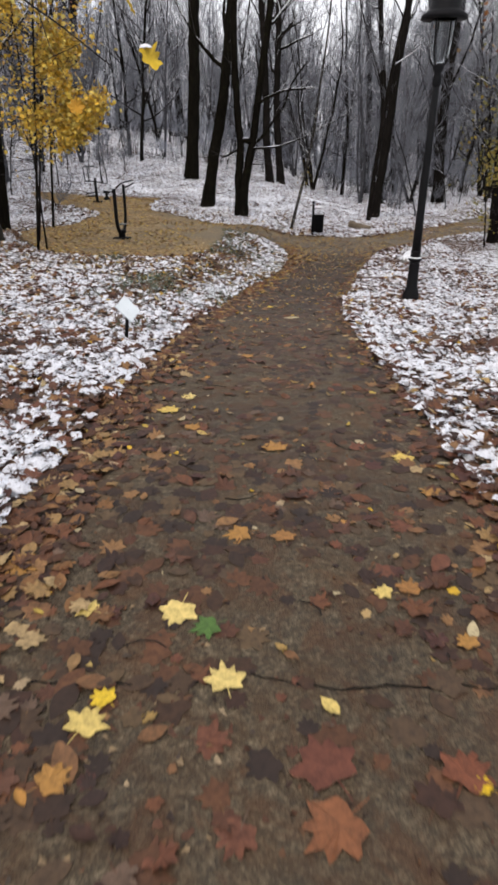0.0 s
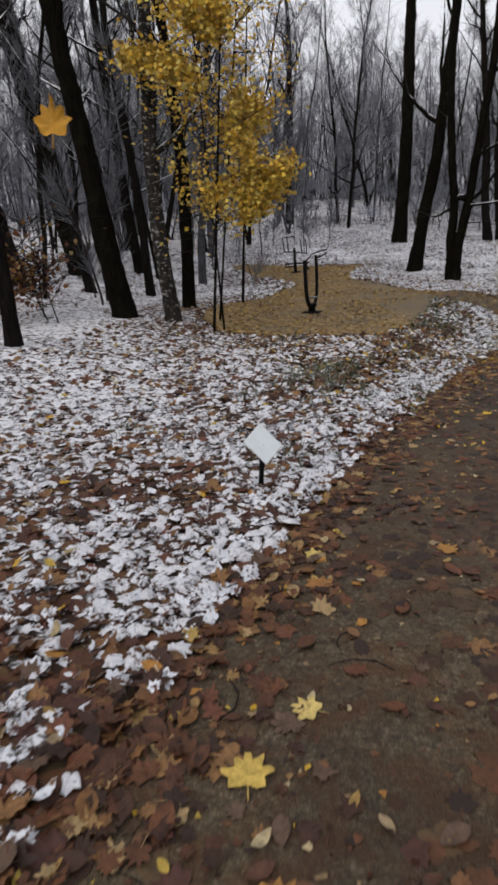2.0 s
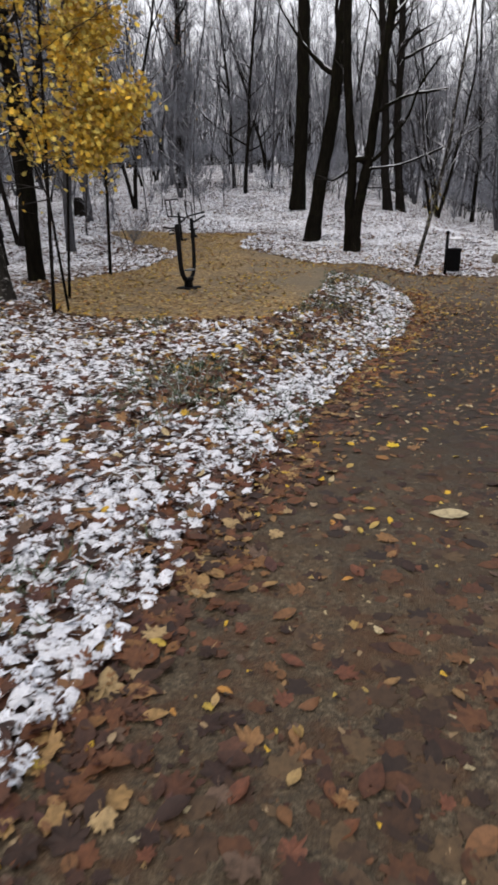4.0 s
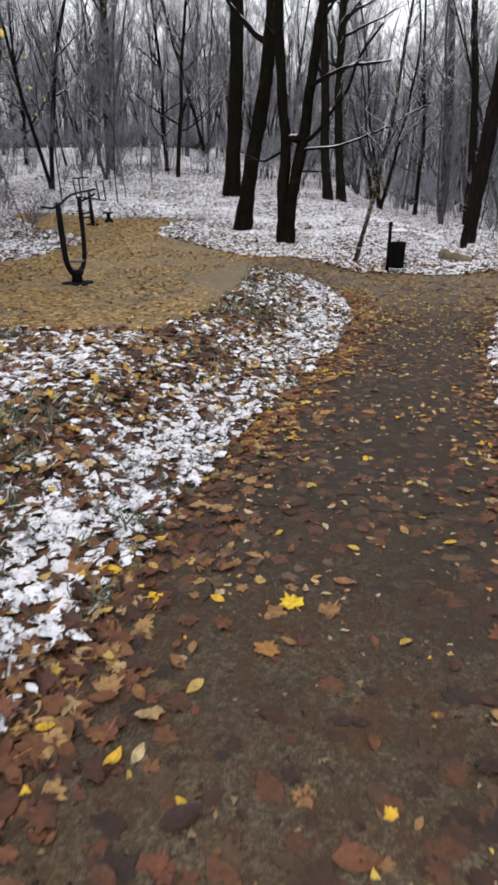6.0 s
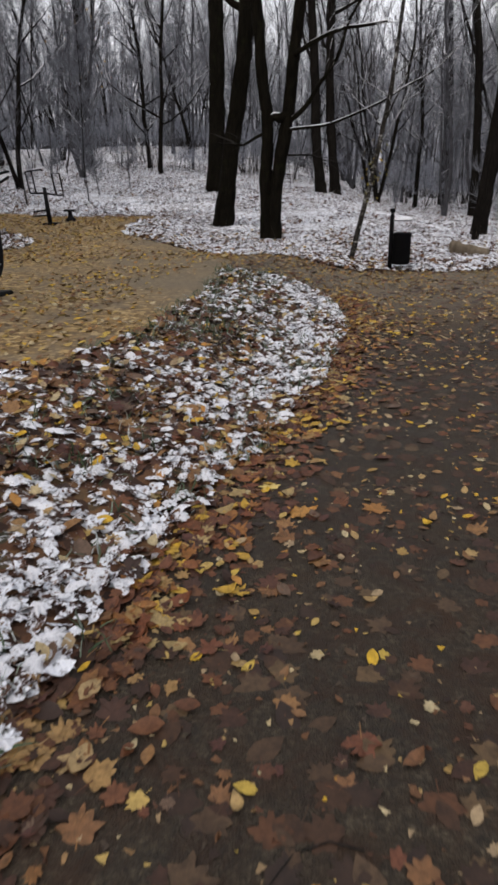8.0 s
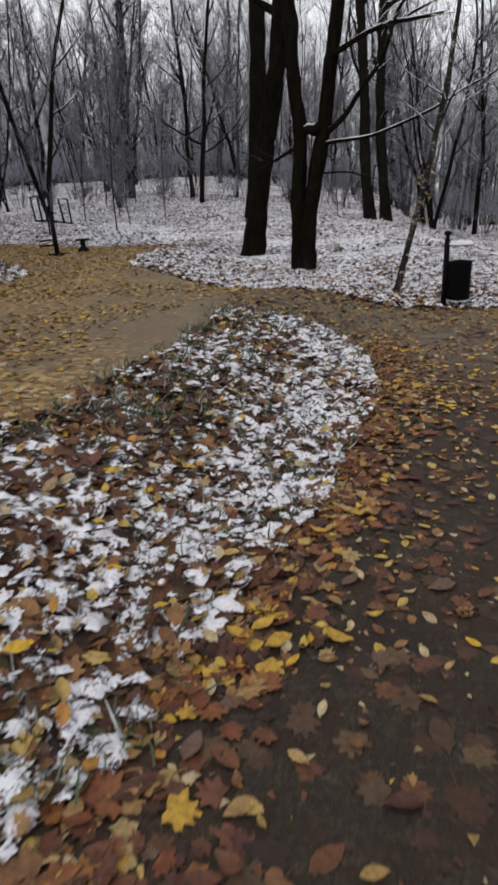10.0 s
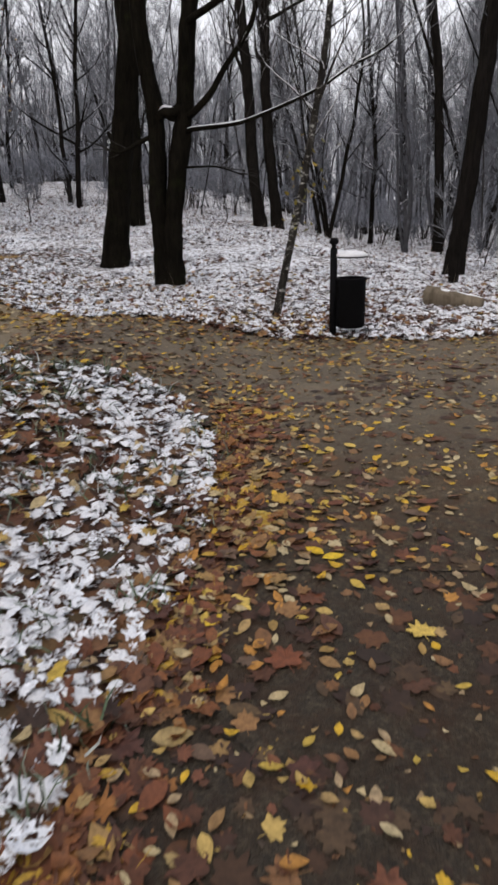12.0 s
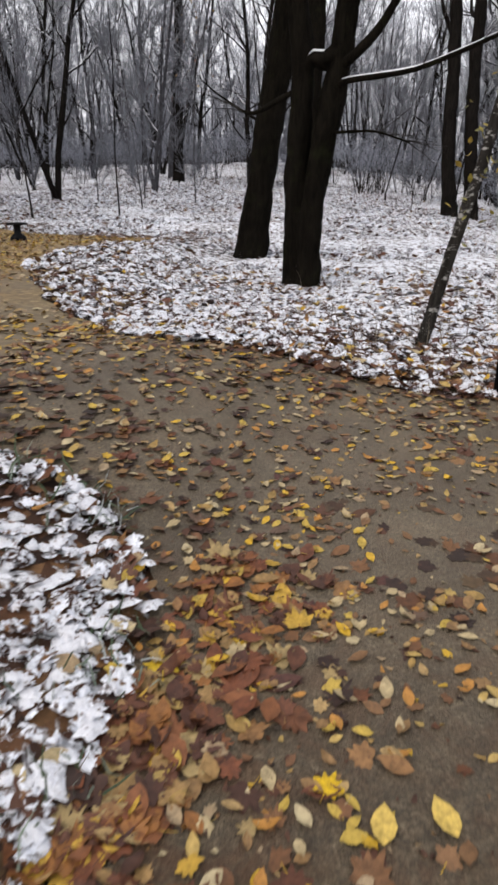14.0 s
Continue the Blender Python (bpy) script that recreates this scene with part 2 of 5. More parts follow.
GRASS = leaf_material("frosted_grass", [(.05, .085, .04), (.10, .14, .08), (.035, .06, .028), (.20, .25, .20), (.42, .46, .45), (.07, .11, .06)])
STALK = leaf_material("dry_stalks", [(.20, .16, .12), (.12, .09, .07), (.30, .26, .21), (.16, .11, .09)])
BLACK_PAINT = plain("black_iron_paint", (.007, .007, .008), 0.6, 0.0, 0.4)
BIN_PAINT = plain("black_bin_plastic", (.004, .004, .005), 0.9, 0.0, 0.4)
STEEL_GREY = plain("grey_tube", (.16, .17, .18), 0.4, 0.6)
WHITE_PLATE = plain("white_plate", (.72, .78, .81), 0.35, 0.0, 0.12, 8)
CUT_WOOD = bark("grey_log", (.09, .072, .052), (.22, .18, .135), 0.6)
STONE = plain("grey_stone", (.24, .23, .22), 0.85, 0.0, 0.5, 9)
TAR = plain("crack_tar", (.008, .007, .006), 0.8)

# ---------------------------------------------------------------- land


def smooth(a, b, v):
    u = min(1.0, max(0.0, (v - a) / (b - a)))
    return u * u * (3 - 2 * u)


PROFILE_Y = (-60, -10, 0, 2.2, 4.2, 5.7, 9, 13.1, 15.3, 17.5, 19.7, 24, 30)
PROFILE_Z = (1.2, .1, -.05, -.13, -.30, -.46, -.84, -1.39, -1.56, -1.68, -1.72, -1.72, -1.72)


def land(x, y):
    """Height of the ground: the path runs down to the fork, the wood rises beyond it."""
    z = float(np.interp(y, PROFILE_Y, PROFILE_Z))
    k = float(np.interp(x, (-14, -4, 2, 6, 12, 30), (.08, .058, .035, -.02, -.02, 0)))
    z += k * max(0, min(y, 72) - 24.5) * smooth(24.5, 30, y) + .02 * max(0, min(y, 160) - 60)
    z += 1.0 * smooth(8, 16, -x) * smooth(11, 20, y) * (1 - smooth(30, 46, y))
    u = smooth(1, 4, -x)
    a = .5 * smooth(7, 16, y) * (1 - smooth(23 + 4 * u, 29 + 7 * u, y))
    edge = float(np.interp(y, (0, 5, 16, 20, 26), (-1.5, -.9, .5, 1.2, 2.2)))
    z += a * smooth(0, 2, edge - x)
    return z + .5 * smooth(3, 8.5, -x) * smooth(6, 12, y) * (1 - smooth(17, 24, y))


def curve_points(pts, step=0.25):
    """A closed smooth line through corner points."""
    out, k = [], len(pts)
    for i in range(k):
        p0, p1, p2, p3 = (Vector(pts[(i + j - 1) % k]) for j in range(4))
        m = max(1, int((p2 - p1).length / step))
        for s in range(m):
            t = s / m
            q = 0.5 * (2 * p1 + (p2 - p0) * t + (2 * p0 - 5 * p1 + 4 * p2 - p3) * t * t + (3 * p1 - 3 * p2 + p3 - p0) * t ** 3)
            out.append((q.x, q.y))
    return out


# the asphalt path with its fork, then the leaf-strewn clearing beside it
PATH_LEFT = ((-1.15, -14), (-1.14, 0), (-1.12, 2.4), (-1.05, 4.5), (-.93, 6.3), (-.78, 8.4), (-.52, 10), (-.29, 12.3), (.06, 14.2), (.46, 15.8), (.8, 17.2), (1.1, 18.9), (1.24, 20.4), (1.0, 21.6), (.35, 22.0), (-.55, 21.9))
PATH_FAR = ((-1.3, 24.7), (-.3, 24.3), (.9, 24.65), (2.2, 24.85), (3.8, 24.6), (5.0, 25.3), (8.0, 28.6), (11.2, 33.2), (16, 39))
PATH_RIGHT = ((18, 37), (13, 30.5), (10.4, 27.6), (7.6, 24.9), (6.0, 23.2), (5.0, 22.2), (4.2, 21), (3.6, 19.2), (3.05, 17.4), (2.42, 14.6), (1.95, 12.6), (1.55, 10), (1.38, 7.6), (1.31, 4.8), (1.2, 2.6), (1.18, 0), (1.2, -14))
CLEARING_RIM = ((-1.55, 16.0), (-1.1, 17.5), (-.82, 19.4), (-.75, 21.9), (-.95, 24.6), (-2.1, 25.5), (-3.3, 26.9), (-4.1, 27.9), (-4.3, 30.5), (-4.4, 33.4), (-6.6, 33.2), (-9.4, 33.6), (-10.2, 31.6), (-8.4, 29.0), (-7.0, 27.9), (-6.2, 27.0), (-5.9, 26.2), (-6.1, 25.0), (-6.2, 23.2), (-6.6, 21.4), (-6.5, 19), (-5.6, 16.6), (-4.6, 15.7), (-3, 15.95))


def wobble(line, amount):
    return [(x + amount * noise.noise((x * 2.1, y * 2.1, 0)) + amount * .6 * noise.noise((x * 6, y * 6, 3)), y + amount * noise.noise((x * 2.1, y * 2.1, 7))) for x, y in line]


PATH_LINE = wobble(curve_points(PATH_LEFT + PATH_FAR + PATH_RIGHT), 0.06)
CLEARING_LINE = wobble(curve_points(CLEARING_RIM), 0.14)


def inside(line):
    a = np.array(line)
    b = np.roll(a, -1, 0)
    (x0, y0), (x1, y1) = a.min(0), a.max(0)

    def test(x, y):
        if x < x0 or x > x1 or y < y0 or y > y1:
            return False
        over = (a[:, 1] > y) != (b[:, 1] > y)
        if not over.any():
            return False
        p, q = a[over], b[over]
        return int((x < (q[:, 0] - p[:, 0]) * (y - p[:, 1]) / (q[:, 1] - p[:, 1]) + p[:, 0]).sum()) % 2 == 1
    return test


def away(line):
    a = np.array(line)
    return lambda x, y: float(np.sqrt(((a - (x, y)) ** 2).sum(1).min()))


on_path, from_path = inside(PATH_LINE), away(PATH_LINE)
on_clearing, from_clearing = inside(CLEARING_LINE), away(CLEARING_LINE)


def sheet(name, line, test, lift, mat, step):
    """A paved or trodden area: the rim and a grid inside it, laid on the land."""
    pts = [Vector(p) for p in line]
    k = len(pts)
    xs, ys = [p[0] for p in line], [p[1] for p in line]
    dist = away(line)
    y = min(ys)
    while y < max(ys):
        x = min(xs)
        while x < max(xs):
            if test(x, y) and dist(x, y) > step * .5:
                pts.append(Vector((x, y)))
            x += step
        y += step
    from mathutils import geometry
    co, _, faces, *_ = geometry.delaunay_2d_cdt(pts, [(i, (i + 1) % k) for i in range(k)], [], 1, 1e-5)
    verts = [(p.x, p.y, land(p.x, p.y) + lift) for p in co]
    me = bpy.data.meshes.new(name)
    me.from_pydata(verts, [], [f for f in faces])
    me.materials.append(mat)
    for p in me.polygons:
        p.use_smooth = True
    me.update()
    ob = new(name, me)
    if me.polygons and me.polygons[0].normal.z < 0:
        me.flip_normals()
    return ob


def spaced(low, high, fine, reach):
    """Grid lines: close together from low to high, wider and wider out to the horizon."""
    mid = list(np.arange(low, high, fine))
    up, down, d, v, w = [], [], fine, high, low
    while v < reach:
        up.append(v)
        down.append(w - d)
        v, w, d = v + d, w - d, d * 1.13
    return down[::-1] + mid + up


def build_ground():
    xs, ys = spaced(-7.5, 6.5, .14, 900), spaced(-2, 30, .14, 900)
    verts, depth = [], []
    for y in ys:
        for x in xs:
            z = land(x, y)
            if -10 < x < 19 and -15 < y < 40:
                p, c = on_path(x, y), on_clearing(x, y)
                if p or c:
                    z -= .05
                else:
                    d = min(from_path(x, y), from_clearing(x, y))
                    z += .05 * smooth(0, .25, d) - .02
            if -8 < x < 7 and -3 < y < 31:
                z += .025 * noise.noise((x * 3, y * 3, 0)) + .012 * noise.noise((x * 8, y * 8, 4))
            else:
                z += .12 * noise.noise((x * .5, y * .5, 0))
            verts.append((x, y, z))
            # the leaf drifts beside the path hold less snow than the open wood
            far = 3.0
            if -10 < x < 19 and -15 < y < 40:
                far = min(from_path(x, y), from_clearing(x, y) + .6)
            depth.append(-.13 + .07 * smooth(0, 1.0, far) + .09 * smooth(1.2, 3.5, far))
    k = len(xs)
    faces = [(j * k + i, j * k + i + 1, (j + 1) * k + i + 1, (j + 1) * k + i) for j in range(len(ys) - 1) for i in range(k - 1)]
    me = bpy.data.meshes.new("ground")
    me.from_pydata(verts, [], faces)
    me.materials.append(GROUND)
    me.attributes.new("snow_depth", "FLOAT", "POINT").data.foreach_set("value", depth)
    for p in me.polygons:
        p.use_smooth = True
    return tagged(new("ground", me), "woodland floor of fallen leaves under broken snow", "ground", kind="structure")


ground = build_ground()
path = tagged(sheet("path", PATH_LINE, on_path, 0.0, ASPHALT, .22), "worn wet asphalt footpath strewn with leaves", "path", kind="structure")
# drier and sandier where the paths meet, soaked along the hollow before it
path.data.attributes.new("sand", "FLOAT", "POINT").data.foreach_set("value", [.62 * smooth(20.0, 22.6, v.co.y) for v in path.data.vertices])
path.data.attributes.new("wet", "FLOAT", "POINT").data.foreach_set("value", [.9 * smooth(8.5, 12.5, v.co.y) * (1 - smooth(18.6, 21.2, v.co.y)) for v in path.data.vertices])
clearing = tagged(sheet("clearing_ground", CLEARING_LINE, on_clearing, 0.008, CLEARING, .3), "trodden clearing covered in tan fallen leaves", "ground", kind="structure")

clearing.data.attributes.new("trod", "FLOAT", "POINT").data.foreach_set("value", [.8 * smooth(-4.5, -1.2, v.co.x) * smooth(17.5, 21, v.co.y) for v in clearing.data.vertices])

# ---------------------------------------------------------------- mesh tools


class Shape:
    """Gathers the points and faces of one mesh."""

    def __init__(self):
        self.v, self.f = [], []

    def tube(self, pts, radii, sides=6, cap=True, rough=0.0):
        pts = [Vector(p) for p in pts]
        start, ref = len(self.v), None
        for i, p in enumerate(pts):
            d = (pts[min(i + 1, len(pts) - 1)] - pts[max(i - 1, 0)]).normalized()
            if ref is None:
                ref = d.orthogonal().normalized()
            ref = (ref - d * ref.dot(d)).normalized()
            side = d.cross(ref)
            for s in range(sides):
                a = 2 * math.pi * s / sides
                r = radii[i] * (1 + rough * (noise.noise((p.x * 3 + s * .9, p.y * 3, p.z * 1.6)) + .6 * noise.noise((s * .5, p.y * 3, p.z * 5))))
                self.v.append(p + (ref * math.cos(a) + side * math.sin(a)) * r)
        for i in range(len(pts) - 1):
            for s in range(sides):
                a, b = start + i * sides + s, start + i * sides + (s + 1) % sides
                self.f.append((a, b, b + sides, a + sides))
        if cap:
            self.f.append(tuple(range(start + sides - 1, start - 1, -1)))
            e = start + (len(pts) - 1) * sides
            self.f.append(tuple(range(e, e + sides)))
        return self

    def ridge(self, pts, radii, thick=0.5):
        """A line of snow lying on top of a branch."""
        start, k = len(self.v), 0
        for p, q, r in zip(pts[:-1], pts[1:], radii):
            d = Vector(q) - Vector(p)
            flat = Vector((d.x, d.y, 0))
            lift, r = r, min(r, .03)
            if flat.length < 0.45 * d.length:
                continue
            side = flat.cross(Vector((0, 0, 1))).normalized() * (r * 0.7)
            b = len(self.v)
            for e in (Vector(p), Vector(q)):
                up = Vector((0, 0, lift - r * .35))
                self.v += [e - side + up, e + up + Vector((0, 0, r * (.5 + thick * .5) + .003)), e + side + up]
            self.f += [(b, b + 1, b + 4, b + 3), (b + 1, b + 2, b + 5, b + 4)]
            k += 1
        return self

    def lathe(self, profile, at=(0, 0, 0), sides=16):
        start = len(self.v)
        for r, z in profile:
            for s in range(sides):
                a = 2 * math.pi * s / sides
                self.v.append(Vector((at[0] + r * math.cos(a), at[1] + r * math.sin(a), at[2] + z)))
        for i in range(len(profile) - 1):
            for s in range(sides):
                a, b = start + i * sides + s, start + i * sides + (s + 1) % sides
                self.f.append((a, b, b + sides, a + sides))
        self.f.append(tuple(range(start + sides - 1, start - 1, -1)))
        e = start + (len(profile) - 1) * sides
        self.f.append(tuple(range(e, e + sides)))
        return self

    def box(self, centre, size, bevel=0.01, turn=None):
        bm = bmesh.new()
        bmesh.ops.create_cube(bm, size=1)
        bmesh.ops.scale(bm, vec=size, verts=bm.verts)
        if bevel:
            bmesh.ops.bevel(bm, geom=bm.edges, offset=bevel, segments=2, affect="EDGES")
        m = Matrix.Translation(centre) @ (turn or Matrix.Identity(4))
        start = len(self.v)
        bm.verts.index_update()
        self.v += [m @ v.co for v in bm.verts]
        self.f += [tuple(start + v.index for v in f.verts) for f in bm.faces]
        bm.free()
        return self


def part(name, shape, mat, parent=None, label="", round_off=True):
    me = bpy.data.meshes.new(name)
    me.from_pydata([tuple(v) for v in shape.v], [], shape.f)
    me.materials.append(mat)
    if round_off:
        for p in me.polygons:
            p.use_smooth = True
    me.update()
    ob = new(name, me)
    if parent is not None:
        ob.parent = parent
    if label:
        ob["label"] = label
    if name in ("crown", "outer_crown", "branch_snow"):
        ob["kind"] = "stuff"
    return ob


def thing(name, x, y, label, category, group="", z=None):
    root = new(name)
    root.empty_display_size = 0.2
    root.location = (x, y, land(x, y) if z is None else z)
    return tagged(root, label, category, group)


# ---------------------------------------------------------------- trees


def wander(rng, start, way, length, n, bend, rise):
    pts, p, d = [Vector(start)], Vector(start), Vector(way).normalized()
    for _ in range(n):
        d = (d + Vector((rng.uniform(-bend, bend), rng.uniform(-bend, bend), rng.uniform(-bend, bend) + rise))).normalized()
        p = p + d * (length / n)
        pts.append(p.copy())
    return pts


def along(pts, t):
    k = t * (len(pts) - 1)
    i = min(int(k), len(pts) - 2)
    return pts[i].lerp(pts[i + 1], k - i), (pts[i + 1] - pts[i]).normalized()


def grow_limbs(rng, limbs, twigs, snow, stem, r0, r1, low, count, reach, twiggy=4, fine=3, up=0.35, powder=0.6):
    """Limbs, side branches and twigs on a stem given as points."""
    for _ in range(count):
        t = low + (1 - low) * rng.random() ** 0.9
        p, d = along(stem, t)
        a = rng.uniform(0, 2 * math.pi)
        out = Vector((math.cos(a), math.sin(a), rng.uniform(.25, 1.5)))
        r = (r0 + (r1 - r0) * t) * rng.uniform(.28, .6)
        ln = reach * rng.uniform(.5, 1.1) * (1.15 - .6 * t)
        pts = wander(rng, p, out, ln, 5, .22, up * .25)
        rad = [r * (1 - .8 * i / 5) for i in range(6)]
        limbs.tube(pts, rad, 5, False)
        if rng.random() < powder:
            snow.ridge(pts, rad)
        for _ in range(twiggy):
            q, e = along(pts, rng.uniform(.2, 1))
            w = (e + Vector((rng.uniform(-1, 1), rng.uniform(-1, 1), rng.uniform(-.3, .9)))).normalized()
            sub = wander(rng, q, w, ln * rng.uniform(.25, .55), 3, .25, .08)
            sr = [max(.004, r * .32 * (1 - .25 * i)) for i in range(4)]
            twigs.tube(sub, sr, 3, False)
            if rng.random() < powder * .7:
                snow.ridge(sub, sr, .8)
            for _ in range(fine):
                q2, e2 = along(sub, rng.uniform(.2, 1))
                w2 = (e2 + Vector((rng.uniform(-1, 1), rng.uniform(-1, 1), rng.uniform(-.3, .9)))).normalized()
                tw = wander(rng, q2, w2, rng.uniform(.3, .9), 2, .3, .05)
                twigs.tube(tw, [.007, .006, .004], 3, False)


def flare(points, r0, r1, kick=0.6):
    """Radii that swell into the roots at the foot."""
    out = []
    for i, p in enumerate(points):
        t = i / (len(points) - 1)
        h = (points[i] - points[0]).length
        out.append((r0 + (r1 - r0) * t) * (1 + kick * math.exp(-h / (2.2 * r0))))
    return out


def resample(pts, n):
    """Even points on a smooth open line."""
    v = [Vector(p) for p in pts]
    v = [v[0] * 2 - v[1]] + v + [v[-1] * 2 - v[-2]]
    out = []
    for i in range(1, len(v) - 2):
        for s in range(n):
            t = s / n
            p0, p1, p2, p3 = v[i - 1], v[i], v[i + 1], v[i + 2]
            out.append(0.5 * (2 * p1 + (p2 - p0) * t + (2 * p0 - 5 * p1 + 4 * p2 - p3) * t * t + (3 * p1 - 3 * p2 + p3 - p0) * t ** 3))
    return out + [v[-2]]


def stem_points(line, top, rng):
    """From the fitted foot and heights of a stem up to its full height."""
    a, b = Vector(line[-2]), Vector(line[-1])
    d = (b - a).normalized()
    pts = [Vector(p) for p in line]
    while pts[-1].z < top:
        d = (d + Vector((rng.uniform(-.08, .08), rng.uniform(-.08, .08), .12))).normalized()
        pts.append(pts[-1] + d * 1.6)
    return pts


def placed_tree(name, seed, line, r0, top, label, mat, low=0.25, count=16, reach=2.8, category="tree", group="", powder=.6):
    """A tree whose trunk follows fitted points (world metres), foot first."""
    rng = random.Random(seed)
    x, y = line[0][0], line[0][1]
    root = thing(name, x, y, label, category, group)
    o = root.location
    pts = [Vector(p) - o for p in stem_points(line, top, rng)]
    pts[0].z = -.15
    stem = resample(pts, 9)
    radii = flare(stem, r0, r0 * .3, .4 if r0 > .12 else .15)
    part("trunk", Shape().tube(stem, radii, 16, True, .26), mat, root)
    limbs, twigs, snow = Shape(), Shape(), Shape()
    grow_limbs(rng, limbs, twigs, snow, stem, r0, r0 * .3, low, count, reach, powder=powder)
    part("crown", limbs, mat, root)
    part("outer_crown", twigs, TWIG, root)
    if snow.v:
        part("branch_snow", snow, SNOW, root, "thin snow lying on the branches")
    return root, stem, radii, rng


OAK = "bare old oak with dark wet bark beside the fork"
placed_tree("oak_tree", 1, ((-1.97, 32, -1.36), (-1.65, 32, .63), (-1.34, 32, 2.22), (-1.11, 32, 3.67)), .265, 17, OAK, OAK_BARK, .22, 16, 3.4)
placed_tree("oak_tree", 2, ((-3.6, 43, -.75), (-3.32, 43, 4.3), (-3.23, 43, 8.37), (-3.19, 43, 10.9)), .36, 18, "bare tall oak standing further into the snowy wood", OAK_BARK, .3, 16, 3.6)
placed_tree("oak_tree", 3, ((1.44, 45, -.99), (1.17, 45, 1.11), (1.04, 45, 4.1), (.85, 45, 6.85)), .24, 16, "bare oak growing close beside its twin", DARK_BARK, .2, 20, 3.2)
placed_tree("oak_tree", 4, ((2.16, 45.2, -.9), (1.92, 45.2, 1.09), (1.72, 45.2, 4.07), (1.75, 45.2, 6.82)), .23, 16, "bare oak growing close beside its twin", DARK_BARK, .2, 20, 3.2)


def forked_oak():
    """Two stems from one foot, grown together by a cross limb."""
    rng = random.Random(11)
    root = thing("forked_oak_tree", -.3, 29.5, "bare oak with two stems and a snowy side limb", "tree")
    o = root.location
    limbs, twigs, snow = Shape(), Shape(), Shape()
    for line, r, seed in ((((-.40, 29.5, -1.6), (-.42, 29.5, -.7), (-.43, 29.5, .05), (-.36, 29.5, 1.37), (-.46, 29.5, 2.22), (-.53, 29.5, 3.02)), .178, 5), (((-.22, 29.45, -1.6), (-.21, 29.45, -.7), (-.11, 29.45, .05), (.14, 29.45, 1.35), (.25, 29.45, 2.19), (.34, 29.45, 2.98)), .188, 6)):
        pts = [Vector(p) - o for p in stem_points(line, 16, random.Random(seed))]
        stem = resample(pts, 9)
        part("trunk", Shape().tube(stem, flare(stem, r, r * .35, .3), 16, True, .28), OAK_BARK, root)
        grow_limbs(rng, limbs, twigs, snow, stem, r, r * .3, .32, 10, 3.0)
    for line, r0, r1 in ((((.2, 29.4, 1.45), (.34, 29.3, 1.5), (.66, 29.3, 1.78), (.95, 29.3, 2.2), (1.41, 29.3, 2.8), (1.7, 29.2, 3.6), (2.3, 29.2, 4.4)), .075, .03),
                         (((.15, 29.4, 1.2), (.34, 29.25, 1.23), (.9, 29.2, 1.27), (1.4, 29.2, 1.36), (2.5, 29.2, 1.76), (3.1, 29.2, 2.1), (3.7, 29.2, 2.37), (4.3, 29.2, 2.9)), .045, .014),
                         (((.3, 29.4, 2.85), (.45, 29.3, 2.95), (1.03, 29.3, 3.24), (1.55, 29.3, 3.4), (1.97, 29.3, 3.43), (2.6, 29.3, 3.5)), .07, .03),
                         (((-.4, 29.5, 1.2), (-.7, 29.4, 1.05), (-1.0, 29.3, .9), (-1.25, 29.3, .95)), .05, .02),
                         (((.1, 29.4, .62), (.4, 29.3, .62), (.75, 29.25, .6), (1.2, 29.2, .45)), .025, .012)):
        pts = resample([Vector(p) - o for p in line], 3)
        rad = [r0 + (r1 - r0) * i / (len(pts) - 1) for i in range(len(pts))]
        part("limb", Shape().tube(pts, rad, 8, True, .2), OAK_BARK, root)
        heavy = line[0][2] > 1.1 and r0 < .08 and line[0][0] > 0
        if heavy:
            snow.ridge(pts, [r * .8 for r in rad], .7)
        for _ in range(7):
            q, e = along(pts, rng.uniform(.4, 1))
            tw = wander(rng, q, e + Vector((rng.uniform(-.6, .6), rng.uniform(-.6, .6), rng.uniform(-.2, .8))), rng.uniform(.4, 1.1), 3, .25, .05)
            twigs.tube(tw, [.010, .008, .006, .003], 4, False)
            if heavy:
                snow.ridge(tw, [.009, .008, .006], .8)
    bridge = [Vector(p) - o for p in ((-.40, 29.45, 1.36), (-.2, 29.4, 1.52), (-.02, 29.4, 1.50), (.2, 29.42, 1.62))]
    part("cross_limb", Shape().tube(resample(bridge, 3), [.10, .095, .09, .09, .095, .11, .13, .13, .13, .12], 10, True, .3), OAK_BARK, root)
    snow.ridge([p + Vector((0, 0, .05)) for p in bridge], [.07, .07, .06], .6)
    part("crown", limbs, OAK_BARK, root)
    part("outer_crown", twigs, TWIG, root)
    part("branch_snow", snow, SNOW, root, "thin snow lying on the branches")


forked_oak()

LEAN = "slender leaning young birch with flecks of snow"
birch, b_stem, b_rad, b_rng = placed_tree("birch_tree", 21, ((1.69, 26.4, -1.62), (1.93, 26.4, -.7), (2.14, 26.4, .2), (2.29, 26.4, 1.04), (2.44, 26.4, 1.92)), .062, 8, LEAN, BIRCH_BARK, .3, 14, 1.5)
placed_tree("tree", 22, ((6.21, 33, -1.95), (6.36, 33, -.37), (6.56, 33, 2.29), (6.68, 33, 4.68)), .215, 16, "bare tree leaning over a cut log", DARK_BARK, .25, 15, 3.2)
placed_tree("tree", 23, ((5.51, 30.5, -1.7), (5.6, 30.5, .04), (5.75, 30.5, 2.07), (5.95, 30.5, 4.07)), .10, 11, "thin dark tree leaning beside a thicker one", DARK_BARK, .3, 14, 2.0)
